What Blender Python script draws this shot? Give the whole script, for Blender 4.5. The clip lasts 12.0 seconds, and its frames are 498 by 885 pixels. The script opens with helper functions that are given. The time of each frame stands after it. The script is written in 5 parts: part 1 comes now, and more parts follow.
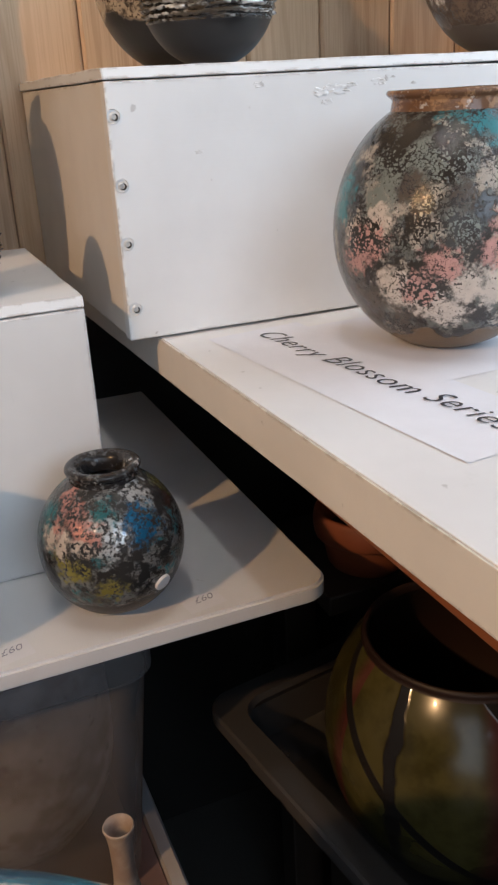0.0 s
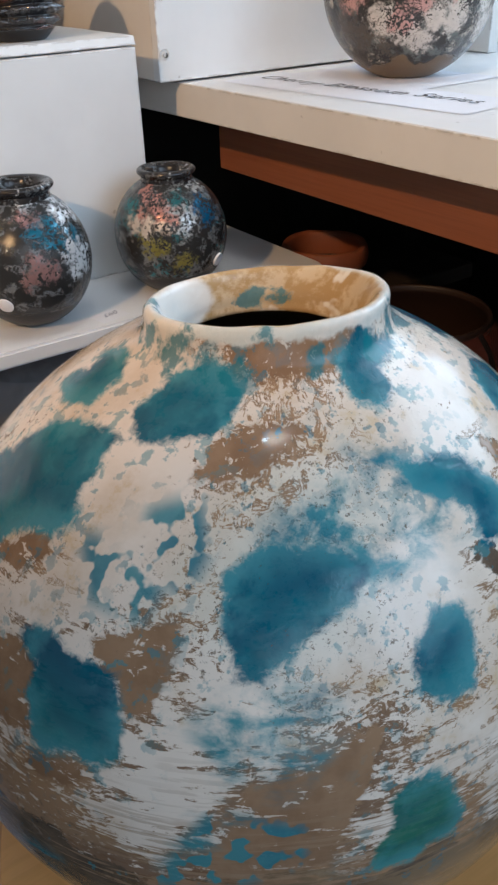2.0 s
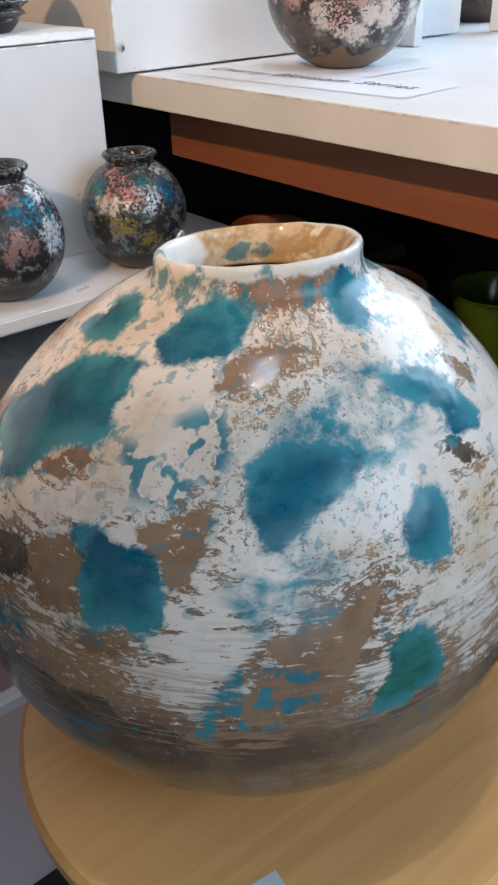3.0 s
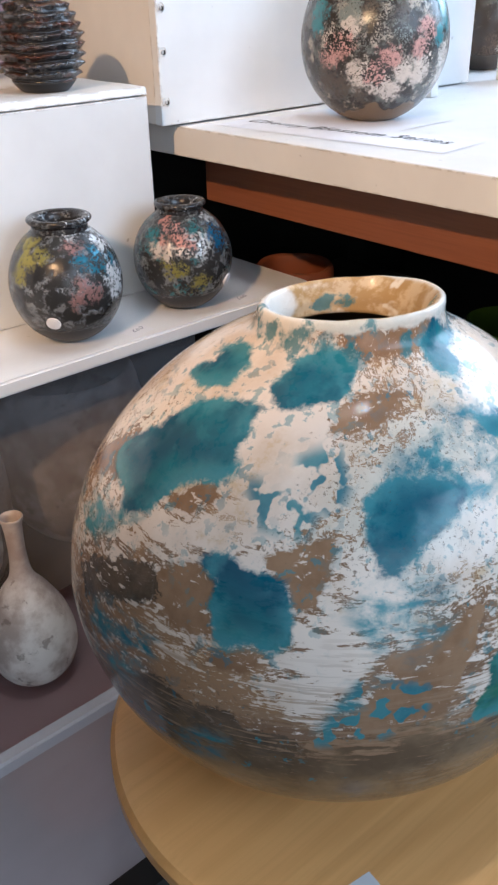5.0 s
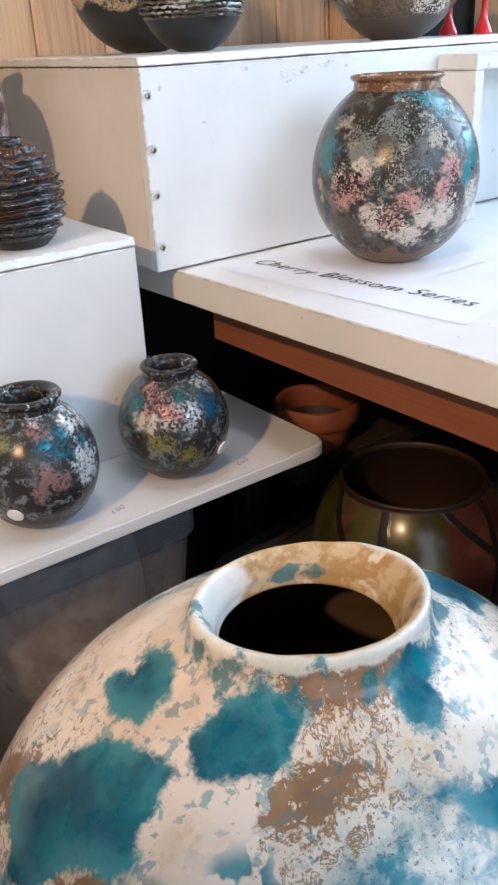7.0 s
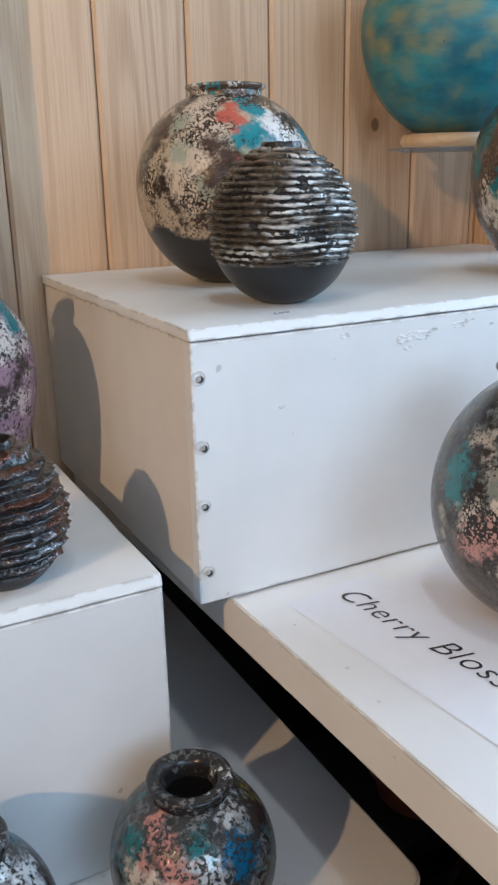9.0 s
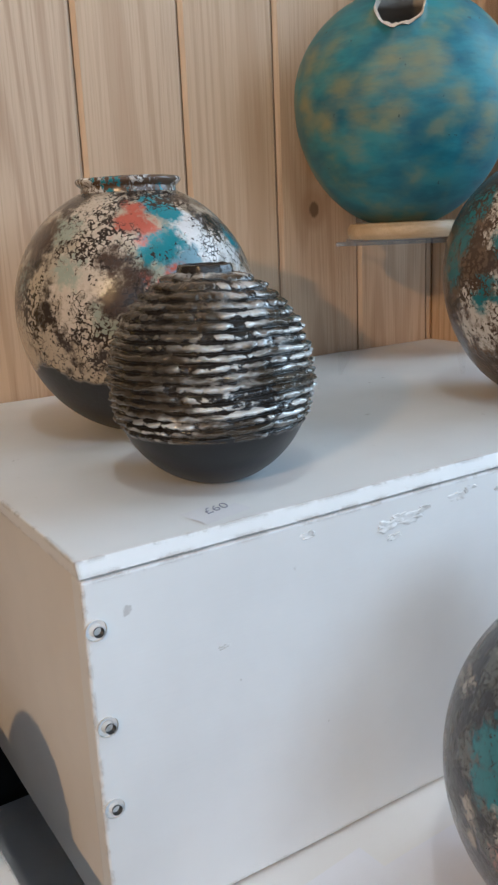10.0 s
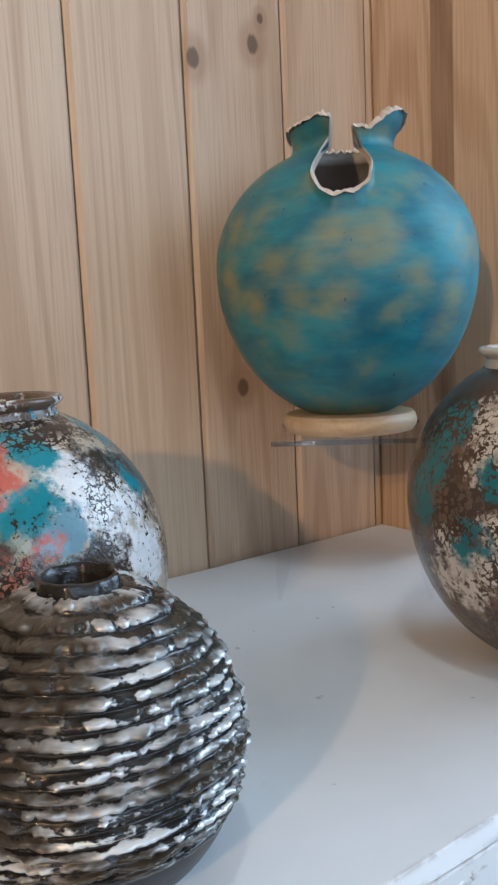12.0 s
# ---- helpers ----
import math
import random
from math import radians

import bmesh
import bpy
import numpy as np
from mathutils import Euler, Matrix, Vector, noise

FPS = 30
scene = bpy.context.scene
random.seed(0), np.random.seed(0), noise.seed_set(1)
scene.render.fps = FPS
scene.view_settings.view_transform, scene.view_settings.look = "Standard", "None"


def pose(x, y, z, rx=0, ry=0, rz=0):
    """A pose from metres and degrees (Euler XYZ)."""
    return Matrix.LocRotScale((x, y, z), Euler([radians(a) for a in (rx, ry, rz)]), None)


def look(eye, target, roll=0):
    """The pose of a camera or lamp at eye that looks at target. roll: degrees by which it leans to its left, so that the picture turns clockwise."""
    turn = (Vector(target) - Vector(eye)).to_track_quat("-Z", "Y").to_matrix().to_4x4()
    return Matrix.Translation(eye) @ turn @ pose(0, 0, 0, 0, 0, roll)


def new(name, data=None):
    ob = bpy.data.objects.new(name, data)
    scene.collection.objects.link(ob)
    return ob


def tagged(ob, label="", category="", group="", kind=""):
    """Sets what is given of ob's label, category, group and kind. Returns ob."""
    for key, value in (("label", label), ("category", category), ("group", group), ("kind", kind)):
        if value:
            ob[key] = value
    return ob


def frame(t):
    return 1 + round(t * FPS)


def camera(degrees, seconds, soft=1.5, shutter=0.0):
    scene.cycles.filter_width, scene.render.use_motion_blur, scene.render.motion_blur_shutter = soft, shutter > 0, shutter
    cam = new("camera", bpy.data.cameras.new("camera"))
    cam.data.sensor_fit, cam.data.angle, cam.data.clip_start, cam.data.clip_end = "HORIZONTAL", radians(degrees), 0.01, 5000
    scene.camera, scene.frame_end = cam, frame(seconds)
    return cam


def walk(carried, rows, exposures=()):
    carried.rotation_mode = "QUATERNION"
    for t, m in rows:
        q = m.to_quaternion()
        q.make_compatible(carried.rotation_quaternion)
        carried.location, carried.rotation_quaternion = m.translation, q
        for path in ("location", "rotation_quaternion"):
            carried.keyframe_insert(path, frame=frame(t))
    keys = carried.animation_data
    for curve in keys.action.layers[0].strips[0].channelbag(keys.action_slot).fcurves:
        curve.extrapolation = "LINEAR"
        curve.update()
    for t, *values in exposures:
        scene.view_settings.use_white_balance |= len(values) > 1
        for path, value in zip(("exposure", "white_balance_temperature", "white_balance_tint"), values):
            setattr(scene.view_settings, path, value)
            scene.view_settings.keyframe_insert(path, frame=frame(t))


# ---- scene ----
cam = camera(32.8, 12.0, 2.4)
PATH = [
    (0, (-0.139, -0.557, 0.946), (0.547, 1.16, 0.184), -3.2),
    (0.5, (-0.187, -0.592, 0.943), (0.423, 1.102, 0.073), -3.9),
    (1, (-0.235, -0.612, 0.92), (0.451, 1.017, -0.016), -3.2),
    (1.5, (-0.297, -0.644, 0.897), (0.577, 0.884, -0.051), -2.5),
    (2, (-0.378, -0.688, 0.893), (0.574, 0.748, -0.123), -2.0),
    (2.5, (-0.423, -0.712, 0.894), (0.603, 0.666, -0.131), -2.0),
    (2.7, (-0.431, -0.717, 0.892), (0.623, 0.639, -0.133), -1.7),
    (4.3, (-0.502, -0.728, 0.908), (0.636, 0.581, -0.089), -1.5),
    (4.5, (-0.507, -0.723, 0.908), (0.631, 0.589, -0.083), -1.4),
    (5, (-0.511, -0.707, 0.92), (0.636, 0.615, -0.048), -1.2),
    (5.5, (-0.503, -0.685, 0.939), (0.644, 0.662, 0.006), -1.5),
    (6, (-0.483, -0.675, 0.958), (0.638, 0.703, 0.04), -1.8),
    (6.5, (-0.436, -0.663, 0.971), (0.671, 0.74, 0.072), -2.3),
    (6.7, (-0.41, -0.653, 0.974), (0.684, 0.764, 0.083), -2.6),
    (8.3, (-0.26, -0.563, 1.012), (0.606, 1.108, 0.334), -2.1),
    (8.5, (-0.24, -0.538, 1.024), (0.621, 1.145, 0.37), -2.0),
    (9, (-0.188, -0.434, 1.05), (0.686, 1.257, 0.438), -1.2),
    (9.5, (-0.134, -0.344, 1.076), (0.777, 1.35, 0.531), -2.7),
    (10, (-0.1, -0.282, 1.085), (0.927, 1.357, 0.579), -2.6),
    (10.5, (-0.074, -0.236, 1.1), (1.035, 1.369, 0.661), -2.2),
    (11, (-0.046, -0.197, 1.115), (1.097, 1.395, 0.716), -2.3),
    (11.5, (-0.025, -0.174, 1.132), (1.14, 1.418, 0.801), -2.5),
    (12, (-0.01, -0.168, 1.14), (1.179, 1.415, 0.855), -2.6),
]
walk(cam, [(t, look(eye, target, roll)) for t, eye, target, roll in PATH],
     [(0.0, -0.42, 6150, 8), (0.6, -0.22, 5700, 4), (1.5, -0.30, 5800, 4), (2.5, -0.18, 5650, 4), (4.4, 0.16, 5650, 7), (5.5, 0.16, 5600, 6), (6.7, 0.07, 5600, 5), (8.5, -0.22, 5300, 3), (9.5, -0.44, 5450, 2), (10.5, -0.52, 5500, 2), (11.5, -0.48, 5400, 3), (12.0, -0.44, 5300, 3)])

# ---- light ----
world = bpy.data.worlds.new("sky")
scene.world = world
world.use_nodes = True
wn = world.node_tree.nodes
sky = wn.new("ShaderNodeTexSky")
sky.sky_type, sky.sun_disc = "NISHITA", False
sky.sun_elevation, sky.sun_rotation = radians(35), radians(100)
world.node_tree.links.new(sky.outputs[0], wn["Background"].inputs[0])
wn["Background"].inputs[1].default_value = 0.08


def area_lamp(name, eye, target, w, h, watts, colour):
    data = bpy.data.lights.new(name, "AREA")
    data.shape, data.size, data.size_y, data.energy, data.color = "RECTANGLE", w, h, watts, colour
    ob = new(name, data)
    ob.matrix_world = look(eye, target)
    return ob


def bulb(name, at, watts, radius, colour):
    data = bpy.data.lights.new(name, "POINT")
    data.energy, data.shadow_soft_size, data.color = watts, radius, colour
    ob = new(name, data)
    ob.location = at
    return ob


def spotlight(name, at, target, watts, radius, colour, cone, blend):
    data = bpy.data.lights.new(name, "SPOT")
    data.energy, data.shadow_soft_size, data.color = watts, radius, colour
    data.spot_size, data.spot_blend = radians(cone), blend
    ob = new(name, data)
    ob.matrix_world = look(at, target)
    return ob


# daylight in the east window and the shop front; an unseen fill lamp added to brighten the dark lower left; a warm
# spotlight on the display; small lamps in the ceiling
area_lamp("window_light", (1.57, -0.48, 1.70), (-0.1, -0.42, 0.75), 1.35, 1.3, 34.0, (0.70, 0.85, 1.0))
area_lamp("shop_front_light", (0.36, -2.47, 1.80), (-0.10, 0.0, 0.8), 1.5, 1.1, 30.0, (0.74, 0.86, 1.0))
area_lamp("added_fill_light", (-1.15, -2.47, 1.05), (-0.25, 0.0, 0.5), 1.1, 1.9, 11.5, (0.95, 0.95, 0.95))
spotlight("shop_spotlight", (-1.45, -0.98, 1.74), (0.10, 0.26, 1.08), 96.0, 0.025, (1.0, 0.57, 0.26), 50, 0.30)
for x, y, watts in ((-0.20, -0.52, 19.0), (-1.15, -0.40, 2.5), (0.42, -0.30, 5.5)):
    bulb("ceiling_lamp", (x, y, 2.45), watts, 0.016, (1.0, 0.93, 0.84))

# ---- materials ----


class Net:
    """A node material being put together."""

    def __init__(self, name):
        self.mat = bpy.data.materials.new(name)
        self.mat.use_nodes = True
        self.tree = self.mat.node_tree
        self.n = self.tree.nodes
        self.bsdf = self.n["Principled BSDF"]
        self.co = self.n.new("ShaderNodeTexCoord").outputs["Object"]

    def link(self, a, b):
        if isinstance(a, bpy.types.NodeSocket):
            self.tree.links.new(a, b)
        else:
            b.default_value = a

    def math(self, op, a, b=0.0, c=0.0, clamp=False):
        m = self.n.new("ShaderNodeMath")
        m.operation, m.use_clamp = op, clamp
        for s, v in zip(m.inputs, (a, b, c)):
            self.link(v, s)
        return m.outputs[0]

    def warp(self, scale=(1, 1, 1), rot=(0, 0, 0), shift=(0, 0, 0), co=None):
        m = self.n.new("ShaderNodeMapping")
        self.link(co or self.co, m.inputs[0])
        m.inputs["Location"].default_value = shift
        m.inputs["Rotation"].default_value = [radians(a) for a in rot]
        m.inputs["Scale"].default_value = scale
        return m.outputs[0]

    def noise(self, scale, detail=4.0, rough=0.55, co=None, distort=0.0):
        t = self.n.new("ShaderNodeTexNoise")
        self.link(co or self.co, t.inputs["Vector"])
        t.inputs["Scale"].default_value, t.inputs["Detail"].default_value = scale, detail
        t.inputs["Roughness"].default_value, t.inputs["Distortion"].default_value = rough, distort
        return t.outputs["Fac"]

    def crackle(self, scale, co=None, edge=True):
        t = self.n.new("ShaderNodeTexVoronoi")
        t.feature = "DISTANCE_TO_EDGE" if edge else "F1"
        self.link(co or self.co, t.inputs["Vector"])
        t.inputs["Scale"].default_value = scale
        return t.outputs["Distance"]

    def step(self, value, low, high):
        """0 below low, 1 above high."""
        m = self.n.new("ShaderNodeMapRange")
        m.interpolation_type = "SMOOTHSTEP"
        self.link(value, m.inputs["Value"])
        m.inputs["From Min"].default_value, m.inputs["From Max"].default_value = low, high
        return m.outputs["Result"]

    def mix(self, fac, a, b):
        m = self.n.new("ShaderNodeMix")
        m.data_type = "RGBA"
        self.link(fac, m.inputs["Factor"])
        for v, s in ((a, m.inputs[6]), (b, m.inputs[7])):
            self.link((*v, 1.0) if isinstance(v, tuple) else v, s)
        return m.outputs[2]

    def mixf(self, fac, a, b):
        m = self.n.new("ShaderNodeMix")
        self.link(fac, m.inputs["Factor"])
        self.link(a, m.inputs[2])
        self.link(b, m.inputs[3])
        return m.outputs[0]

    def spots(self, places, ragged, soft=0.004, amount=1.0):
        """A mask of round patches (x, y, z, radius) with an edge that the value ragged (0 to 1) frays."""
        best = None
        for x, y, z, r in places:
            d = self.n.new("ShaderNodeVectorMath")
            d.operation = "DISTANCE"
            self.link(self.co, d.inputs[0])
            d.inputs[1].default_value = (x, y, z)
            v = self.math("SUBTRACT", r, d.outputs["Value"])
            best = v if best is None else self.math("SMOOTH_MAX", best, v, 0.006)
        frayed = self.math("MULTIPLY_ADD", self.math("SUBTRACT", ragged, 0.5), 0.03 * amount, best)
        return self.step(frayed, -soft, soft)

    def height(self, z0, z1, ragged=None, amount=0.02):
        s = self.n.new("ShaderNodeSeparateXYZ")
        self.link(self.co, s.inputs[0])
        v = s.outputs[2]
        if ragged is not None:
            v = self.math("MULTIPLY_ADD", self.math("SUBTRACT", ragged, 0.5), amount, v)
        return self.step(v, z0, z1)

    def bump(self, value, strength=0.3, depth=0.002):
        b = self.n.new("ShaderNodeBump")
        b.inputs["Strength"].default_value, b.inputs["Distance"].default_value = strength, depth
        self.link(value, b.inputs["Height"])
        self.tree.links.new(b.outputs[0], self.bsdf.inputs["Normal"])
        self.tree.links.new(b.outputs[0], self.bsdf.inputs["Coat Normal"])

    def done(self, colour, rough=0.5, metal=0.0, coat=0.0, spec=0.5):
        self.link((*colour, 1.0) if isinstance(colour, tuple) else colour, self.bsdf.inputs["Base Color"])
        self.link(rough, self.bsdf.inputs["Roughness"])
        self.link(metal, self.bsdf.inputs["Metallic"])
        self.bsdf.inputs["Coat Weight"].default_value = coat
        self.bsdf.inputs["Coat Roughness"].default_value = 0.06
        self.bsdf.inputs["Specular IOR Level"].default_value = spec
        return self.mat


def painted(name, colour, dirt=(0.45, 0.42, 0.38), rough=0.42, marks=0.5, worn=False):
    """Brushed gloss paint on board: faint brush lines, scuffs and a few dark nicks."""
    m = Net(name)
    brush = m.noise(30, 3, 0.6, m.warp((1, 14, 14)))
    cloud = m.noise(9, 4)
    nick = m.step(m.noise(85, 3, 0.5), 0.72, 0.76)
    scuff = m.step(m.noise(26, 6, 0.7, m.warp((1, 1, 0.35), (20, 0, 30))), 0.62, 0.8)
    c = m.mix(m.step(cloud, 0.3, 0.75), colour, tuple(v * 0.9 for v in colour))
    c = m.mix(m.math("MULTIPLY", scuff, 0.30 * marks), c, dirt)
    c = m.mix(m.math("MULTIPLY", nick, 0.55 * marks), c, (0.25, 0.22, 0.2))
    # paint worn and dirty along the edges
    if worn:
        soft_edge = m.n.new("ShaderNodeBevel")
        soft_edge.samples = 4
        soft_edge.inputs["Radius"].default_value = 0.003
        flat = m.n.new("ShaderNodeNewGeometry").outputs["Normal"]
        dot = m.n.new("ShaderNodeVectorMath")
        dot.operation = "DOT_PRODUCT"
        m.link(soft_edge.outputs[0], dot.inputs[0])
        m.link(flat, dot.inputs[1])
        near = m.step(m.math("SUBTRACT", 1.0, dot.outputs["Value"]), 0.006, 0.05)
        chip = m.math("MULTIPLY", near, m.step(m.noise(60, 5, 0.65, m.warp(shift=(3, 3, 3))), 0.46, 0.56))
        c = m.mix(m.math("MULTIPLY", chip, 0.65), c, (0.30, 0.26, 0.22))
    lump = m.noise(34, 3, 0.5, m.warp(shift=(5, 1, 2)))
    m.bump(m.math("ADD", m.math("MULTIPLY", brush, 0.18), m.math("ADD", m.math("MULTIPLY", cloud, 0.8), m.math("MULTIPLY", lump, 0.5))), 0.35, 0.0014)
    return m.done(c, m.mixf(cloud, rough - 0.08, rough + 0.14))


def timber(name, pale, deep, along="z", scale=1.0, rough=0.5, knots=()):
    """Grain that runs along one axis, with growth rings cut at a slant; every piece differs."""
    m = Net(name)
    info = m.n.new("ShaderNodeObjectInfo").outputs["Random"]
    off = m.n.new("ShaderNodeCombineXYZ")
    m.link(m.math("MULTIPLY", info, 7.0), off.inputs[0])
    m.link(m.math("MULTIPLY", info, 13.0), off.inputs[2])
    add = m.n.new("ShaderNodeVectorMath")
    m.link(m.co, add.inputs[0])
    m.link(off.outputs[0], add.inputs[1])
    co = add.outputs[0]
    s = {"z": (1, 1, 0.06), "y": (1, 0.06, 1), "x": (0.06, 1, 1)}[along]
    long = m.warp(s, co=co)
    bend = m.noise(9 * scale, 2, 0.4, long)
    ring = m.math("SINE", m.math("MULTIPLY", bend, 130.0))
    fine = m.noise(520 * scale, 4, 0.6, m.warp(tuple(0.022 if v < 1 else 1 for v in s), co=co))
    c = m.mix(m.step(ring, 0.0, 1.0), pale, tuple(a * 0.6 + b * 0.4 for a, b in zip(pale, deep)))
    c = m.mix(m.math("MULTIPLY", m.step(fine, 0.42, 0.7), 0.42), c, deep)
    c = m.mix(m.math("MULTIPLY", m.step(m.noise(5 * scale, 2, 0.5, long), 0.45, 0.7), 0.3), c, tuple(min(1.0, a * k) for a, k in zip(pale, (1.12, 1.0, 0.82))))
    c = m.mix(m.math("MULTIPLY", info, 0.28), c, tuple(v * 0.8 for v in pale))
    for x, y, z, r in knots:
        # a knot in the wall: dark core, a paler ring and grain that bends round it
        d = m.n.new("ShaderNodeVectorMath")
        d.operation = "DISTANCE"
        stretch = m.warp((1, 1, 0.75), co=m.n.new("ShaderNodeNewGeometry").outputs["Position"])
        m.link(stretch, d.inputs[0])
        d.inputs[1].default_value = (x, y, z * 0.75)
        far = m.math("MULTIPLY_ADD", m.math("SUBTRACT", fine, 0.5), r * 0.6, d.outputs["Value"])
        c = m.mix(m.math("MULTIPLY", m.math("SUBTRACT", 1.0, m.step(far, r * 1.2, r * 2.6)), 0.45), c, deep)
        c = m.mix(m.math("MULTIPLY", m.math("SUBTRACT", 1.0, m.step(far, r * 0.55, r * 0.95)), 0.85), c, tuple(v * 0.38 for v in deep))
    m.bump(m.math("ADD", ring, fine), 0.12, 0.0008)
    return m.done(c, m.mixf(fine, rough - 0.06, rough + 0.12))


def plain(name, colour, rough=0.5, metal=0.0, grain=40.0, vary=0.18, coat=0.0):
    m = Net(name)
    v = m.noise(grain, 5, 0.6)
    c = m.mix(v, tuple(a * (1 - vary) for a in colour), tuple(min(1.0, a * (1 + vary)) for a in colour))
    m.bump(v, 0.15, 0.001)
    return m.done(c, m.mixf(v, max(0.02, rough - 0.07), rough + 0.07), metal, coat)


def cloudy_plastic(name, colour, clear=0.5):
    m = Net(name)
    v = m.noise(14, 4)
    m.done(m.mix(v, colour, tuple(a * 0.8 for a in colour)), m.mixf(v, 0.22, 0.42))
    out = m.n["Material Output"]
    see, blend = m.n.new("ShaderNodeBsdfTransparent"), m.n.new("ShaderNodeMixShader")
    see.inputs[0].default_value = (0.86, 0.87, 0.9, 1)
    m.link(m.mixf(v, clear + 0.12, clear - 0.12), blend.inputs[0])
    m.tree.links.new(m.bsdf.outputs[0], blend.inputs[1])
    m.tree.links.new(see.outputs[0], blend.inputs[2])
    m.tree.links.new(blend.outputs[0], out.inputs[0])
    return m.mat


WHITE = painted("white_paint", (0.78, 0.785, 0.79), marks=0.8, worn=True)
WHITE_SHELF = painted("white_shelf_paint", (0.76, 0.735, 0.70), marks=0.8, worn=True)
WHITE_TOP = painted("white_shelf_top_paint", (0.80, 0.79, 0.79), marks=0.7)
WHITE_LOW = painted("white_board", (0.74, 0.74, 0.75), marks=0.5, rough=0.35)
KNOTS = [(0.329, 0.326, 1.316, 0.0065), (0.38, 0.326, 1.332, 0.0065), (0.358, 0.326, 1.092, 0.0065), (-0.21, 0.326, 1.3, 0.007), (-0.05, 0.326, 1.42, 0.006), (0.3875, 0.326, 1.3505, 0.0035)]
PINE = timber("pale_pine", (0.62, 0.455, 0.31), (0.33, 0.185, 0.10), knots=KNOTS)
STOOL_WOOD = timber("varnished_pine", (0.84, 0.46, 0.17), (0.70, 0.35, 0.115), "x", 0.8, 0.3)
RAIL_WOOD = timber("red_brown_timber", (0.27, 0.09, 0.034), (0.14, 0.042, 0.016), "y", 1.0, 0.45)
TURNED_WOOD = timber("turned_beech", (0.62, 0.47, 0.30), (0.45, 0.30, 0.16), "x", 1.4, 0.4)
PLASTER = plain("plaster", (0.17, 0.165, 0.16), 0.8, grain=12)
FLOOR = plain("floor_screed", (0.10, 0.094, 0.088), 0.6, grain=9, vary=0.3)
PAPER = plain("paper", (0.78, 0.78, 0.83), 0.7, grain=60, vary=0.05)
TAG_PAPER = plain("tag_paper", (0.74, 0.74, 0.77), 0.6, grain=60, vary=0.05)
INK = plain("black_ink", (0.030, 0.030, 0.038), 0.35)
PALE_INK = plain("faint_blue_ink", (0.30, 0.31, 0.38), 0.6)
STEEL = plain("screw_steel", (0.10, 0.095, 0.09), 0.45, 0.8, 300)
GILT = plain("gilded_plaster", (0.62, 0.36, 0.07), 0.32, 0.75, 70, 0.35)
PLASTIC = cloudy_plastic("cloudy_plastic", (0.30, 0.29, 0.30), 0.55)
PLASTIC_TOP = cloudy_plastic("cloudy_plastic_top", (0.85, 0.66, 0.66), 0.35)
PLASTIC_LOW = cloudy_plastic("hazy_plastic", (0.80, 0.70, 0.71), 0.40)
PLASTIC_LID = cloudy_plastic("cloudy_plastic_lid", (0.70, 0.70, 0.76), 0.2)
CRATE_PLASTIC = cloudy_plastic("grey_crate_plastic", (0.085, 0.083, 0.085), 0.25)


def clear_sheet(name, shine):
    """Clear acrylic: a faint gloss over what lies behind."""
    m = Net(name)
    see, gloss, blend = m.n.new("ShaderNodeBsdfTransparent"), m.n.new("ShaderNodeBsdfGlossy"), m.n.new("ShaderNodeMixShader")
    see.inputs[0].default_value = (0.985, 0.985, 0.985, 1)
    gloss.inputs["Roughness"].default_value = 0.04
    blend.inputs[0].default_value = shine
    m.tree.links.new(see.outputs[0], blend.inputs[1])
    m.tree.links.new(gloss.outputs[0], blend.inputs[2])
    m.tree.links.new(blend.outputs[0], m.n["Material Output"].inputs[0])
    return m.mat


ACRYLIC = clear_sheet("clear_acrylic", 0.015)
ACRYLIC_EDGE = clear_sheet("acrylic_edge", 0.35)
# near black: the shade below the shelf is put into this colour
SHADE_BLACK_WALL = plain("shade_black_wall", (0.022, 0.020, 0.019), 0.7, grain=20, vary=0.4)
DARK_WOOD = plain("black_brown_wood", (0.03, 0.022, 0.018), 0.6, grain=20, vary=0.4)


# ---- glazes ----
# patches of the big jar's glaze, brushed on: outlines in centimetres from the pole, laid flat
DABS = {}


def dab(kind, outline):
    DABS.setdefault(kind, []).append(outline)


dab("blue", [(-6.7, 4.2), (-6.2, 2.7), (-6.8, 1.3), (-7.7, 0.6), (-8.4, 0.9), (-8.9, 0.9), (-9.3, 3.0), (-8.9, 4.8), (-8.1, 5.1), (-7.7, 3.6)])
dab("blue", [(-7.3, -1.8), (-6.3, -1.9), (-5.1, -2.8), (-4.7, -4.1), (-4.9, -5.0), (-5.8, -5.4), (-6.5, -5.4), (-7.9, -4.6), (-8.6, -3.8), (-9.0, -3.2), (-8.7, -2.4), (-8.0, -1.7)])
dab("blue", [(-14.2, 6.3), (-13.4, 6.6), (-12.7, 5.2), (-12.2, 3.4), (-11.4, 3.3), (-10.5, 2.3), (-9.8, 0.6), (-9.3, -1.1), (-8.8, -2.7), (-8.9, -3.3), (-9.3, -2.6), (-10.1, -2.3), (-10.7, -2.8), (-11.4, -3.2), (-12.2, -3.6), (-12.9, -3.1), (-13.3, -1.9), (-13.8, -1.1), (-14.5, -0.4), (-15.3, -0.2), (-16.2, 0.2), (-16.7, 2.0), (-16.5, 3.2), (-15.7, 3.3), (-15.1, 4.4)])
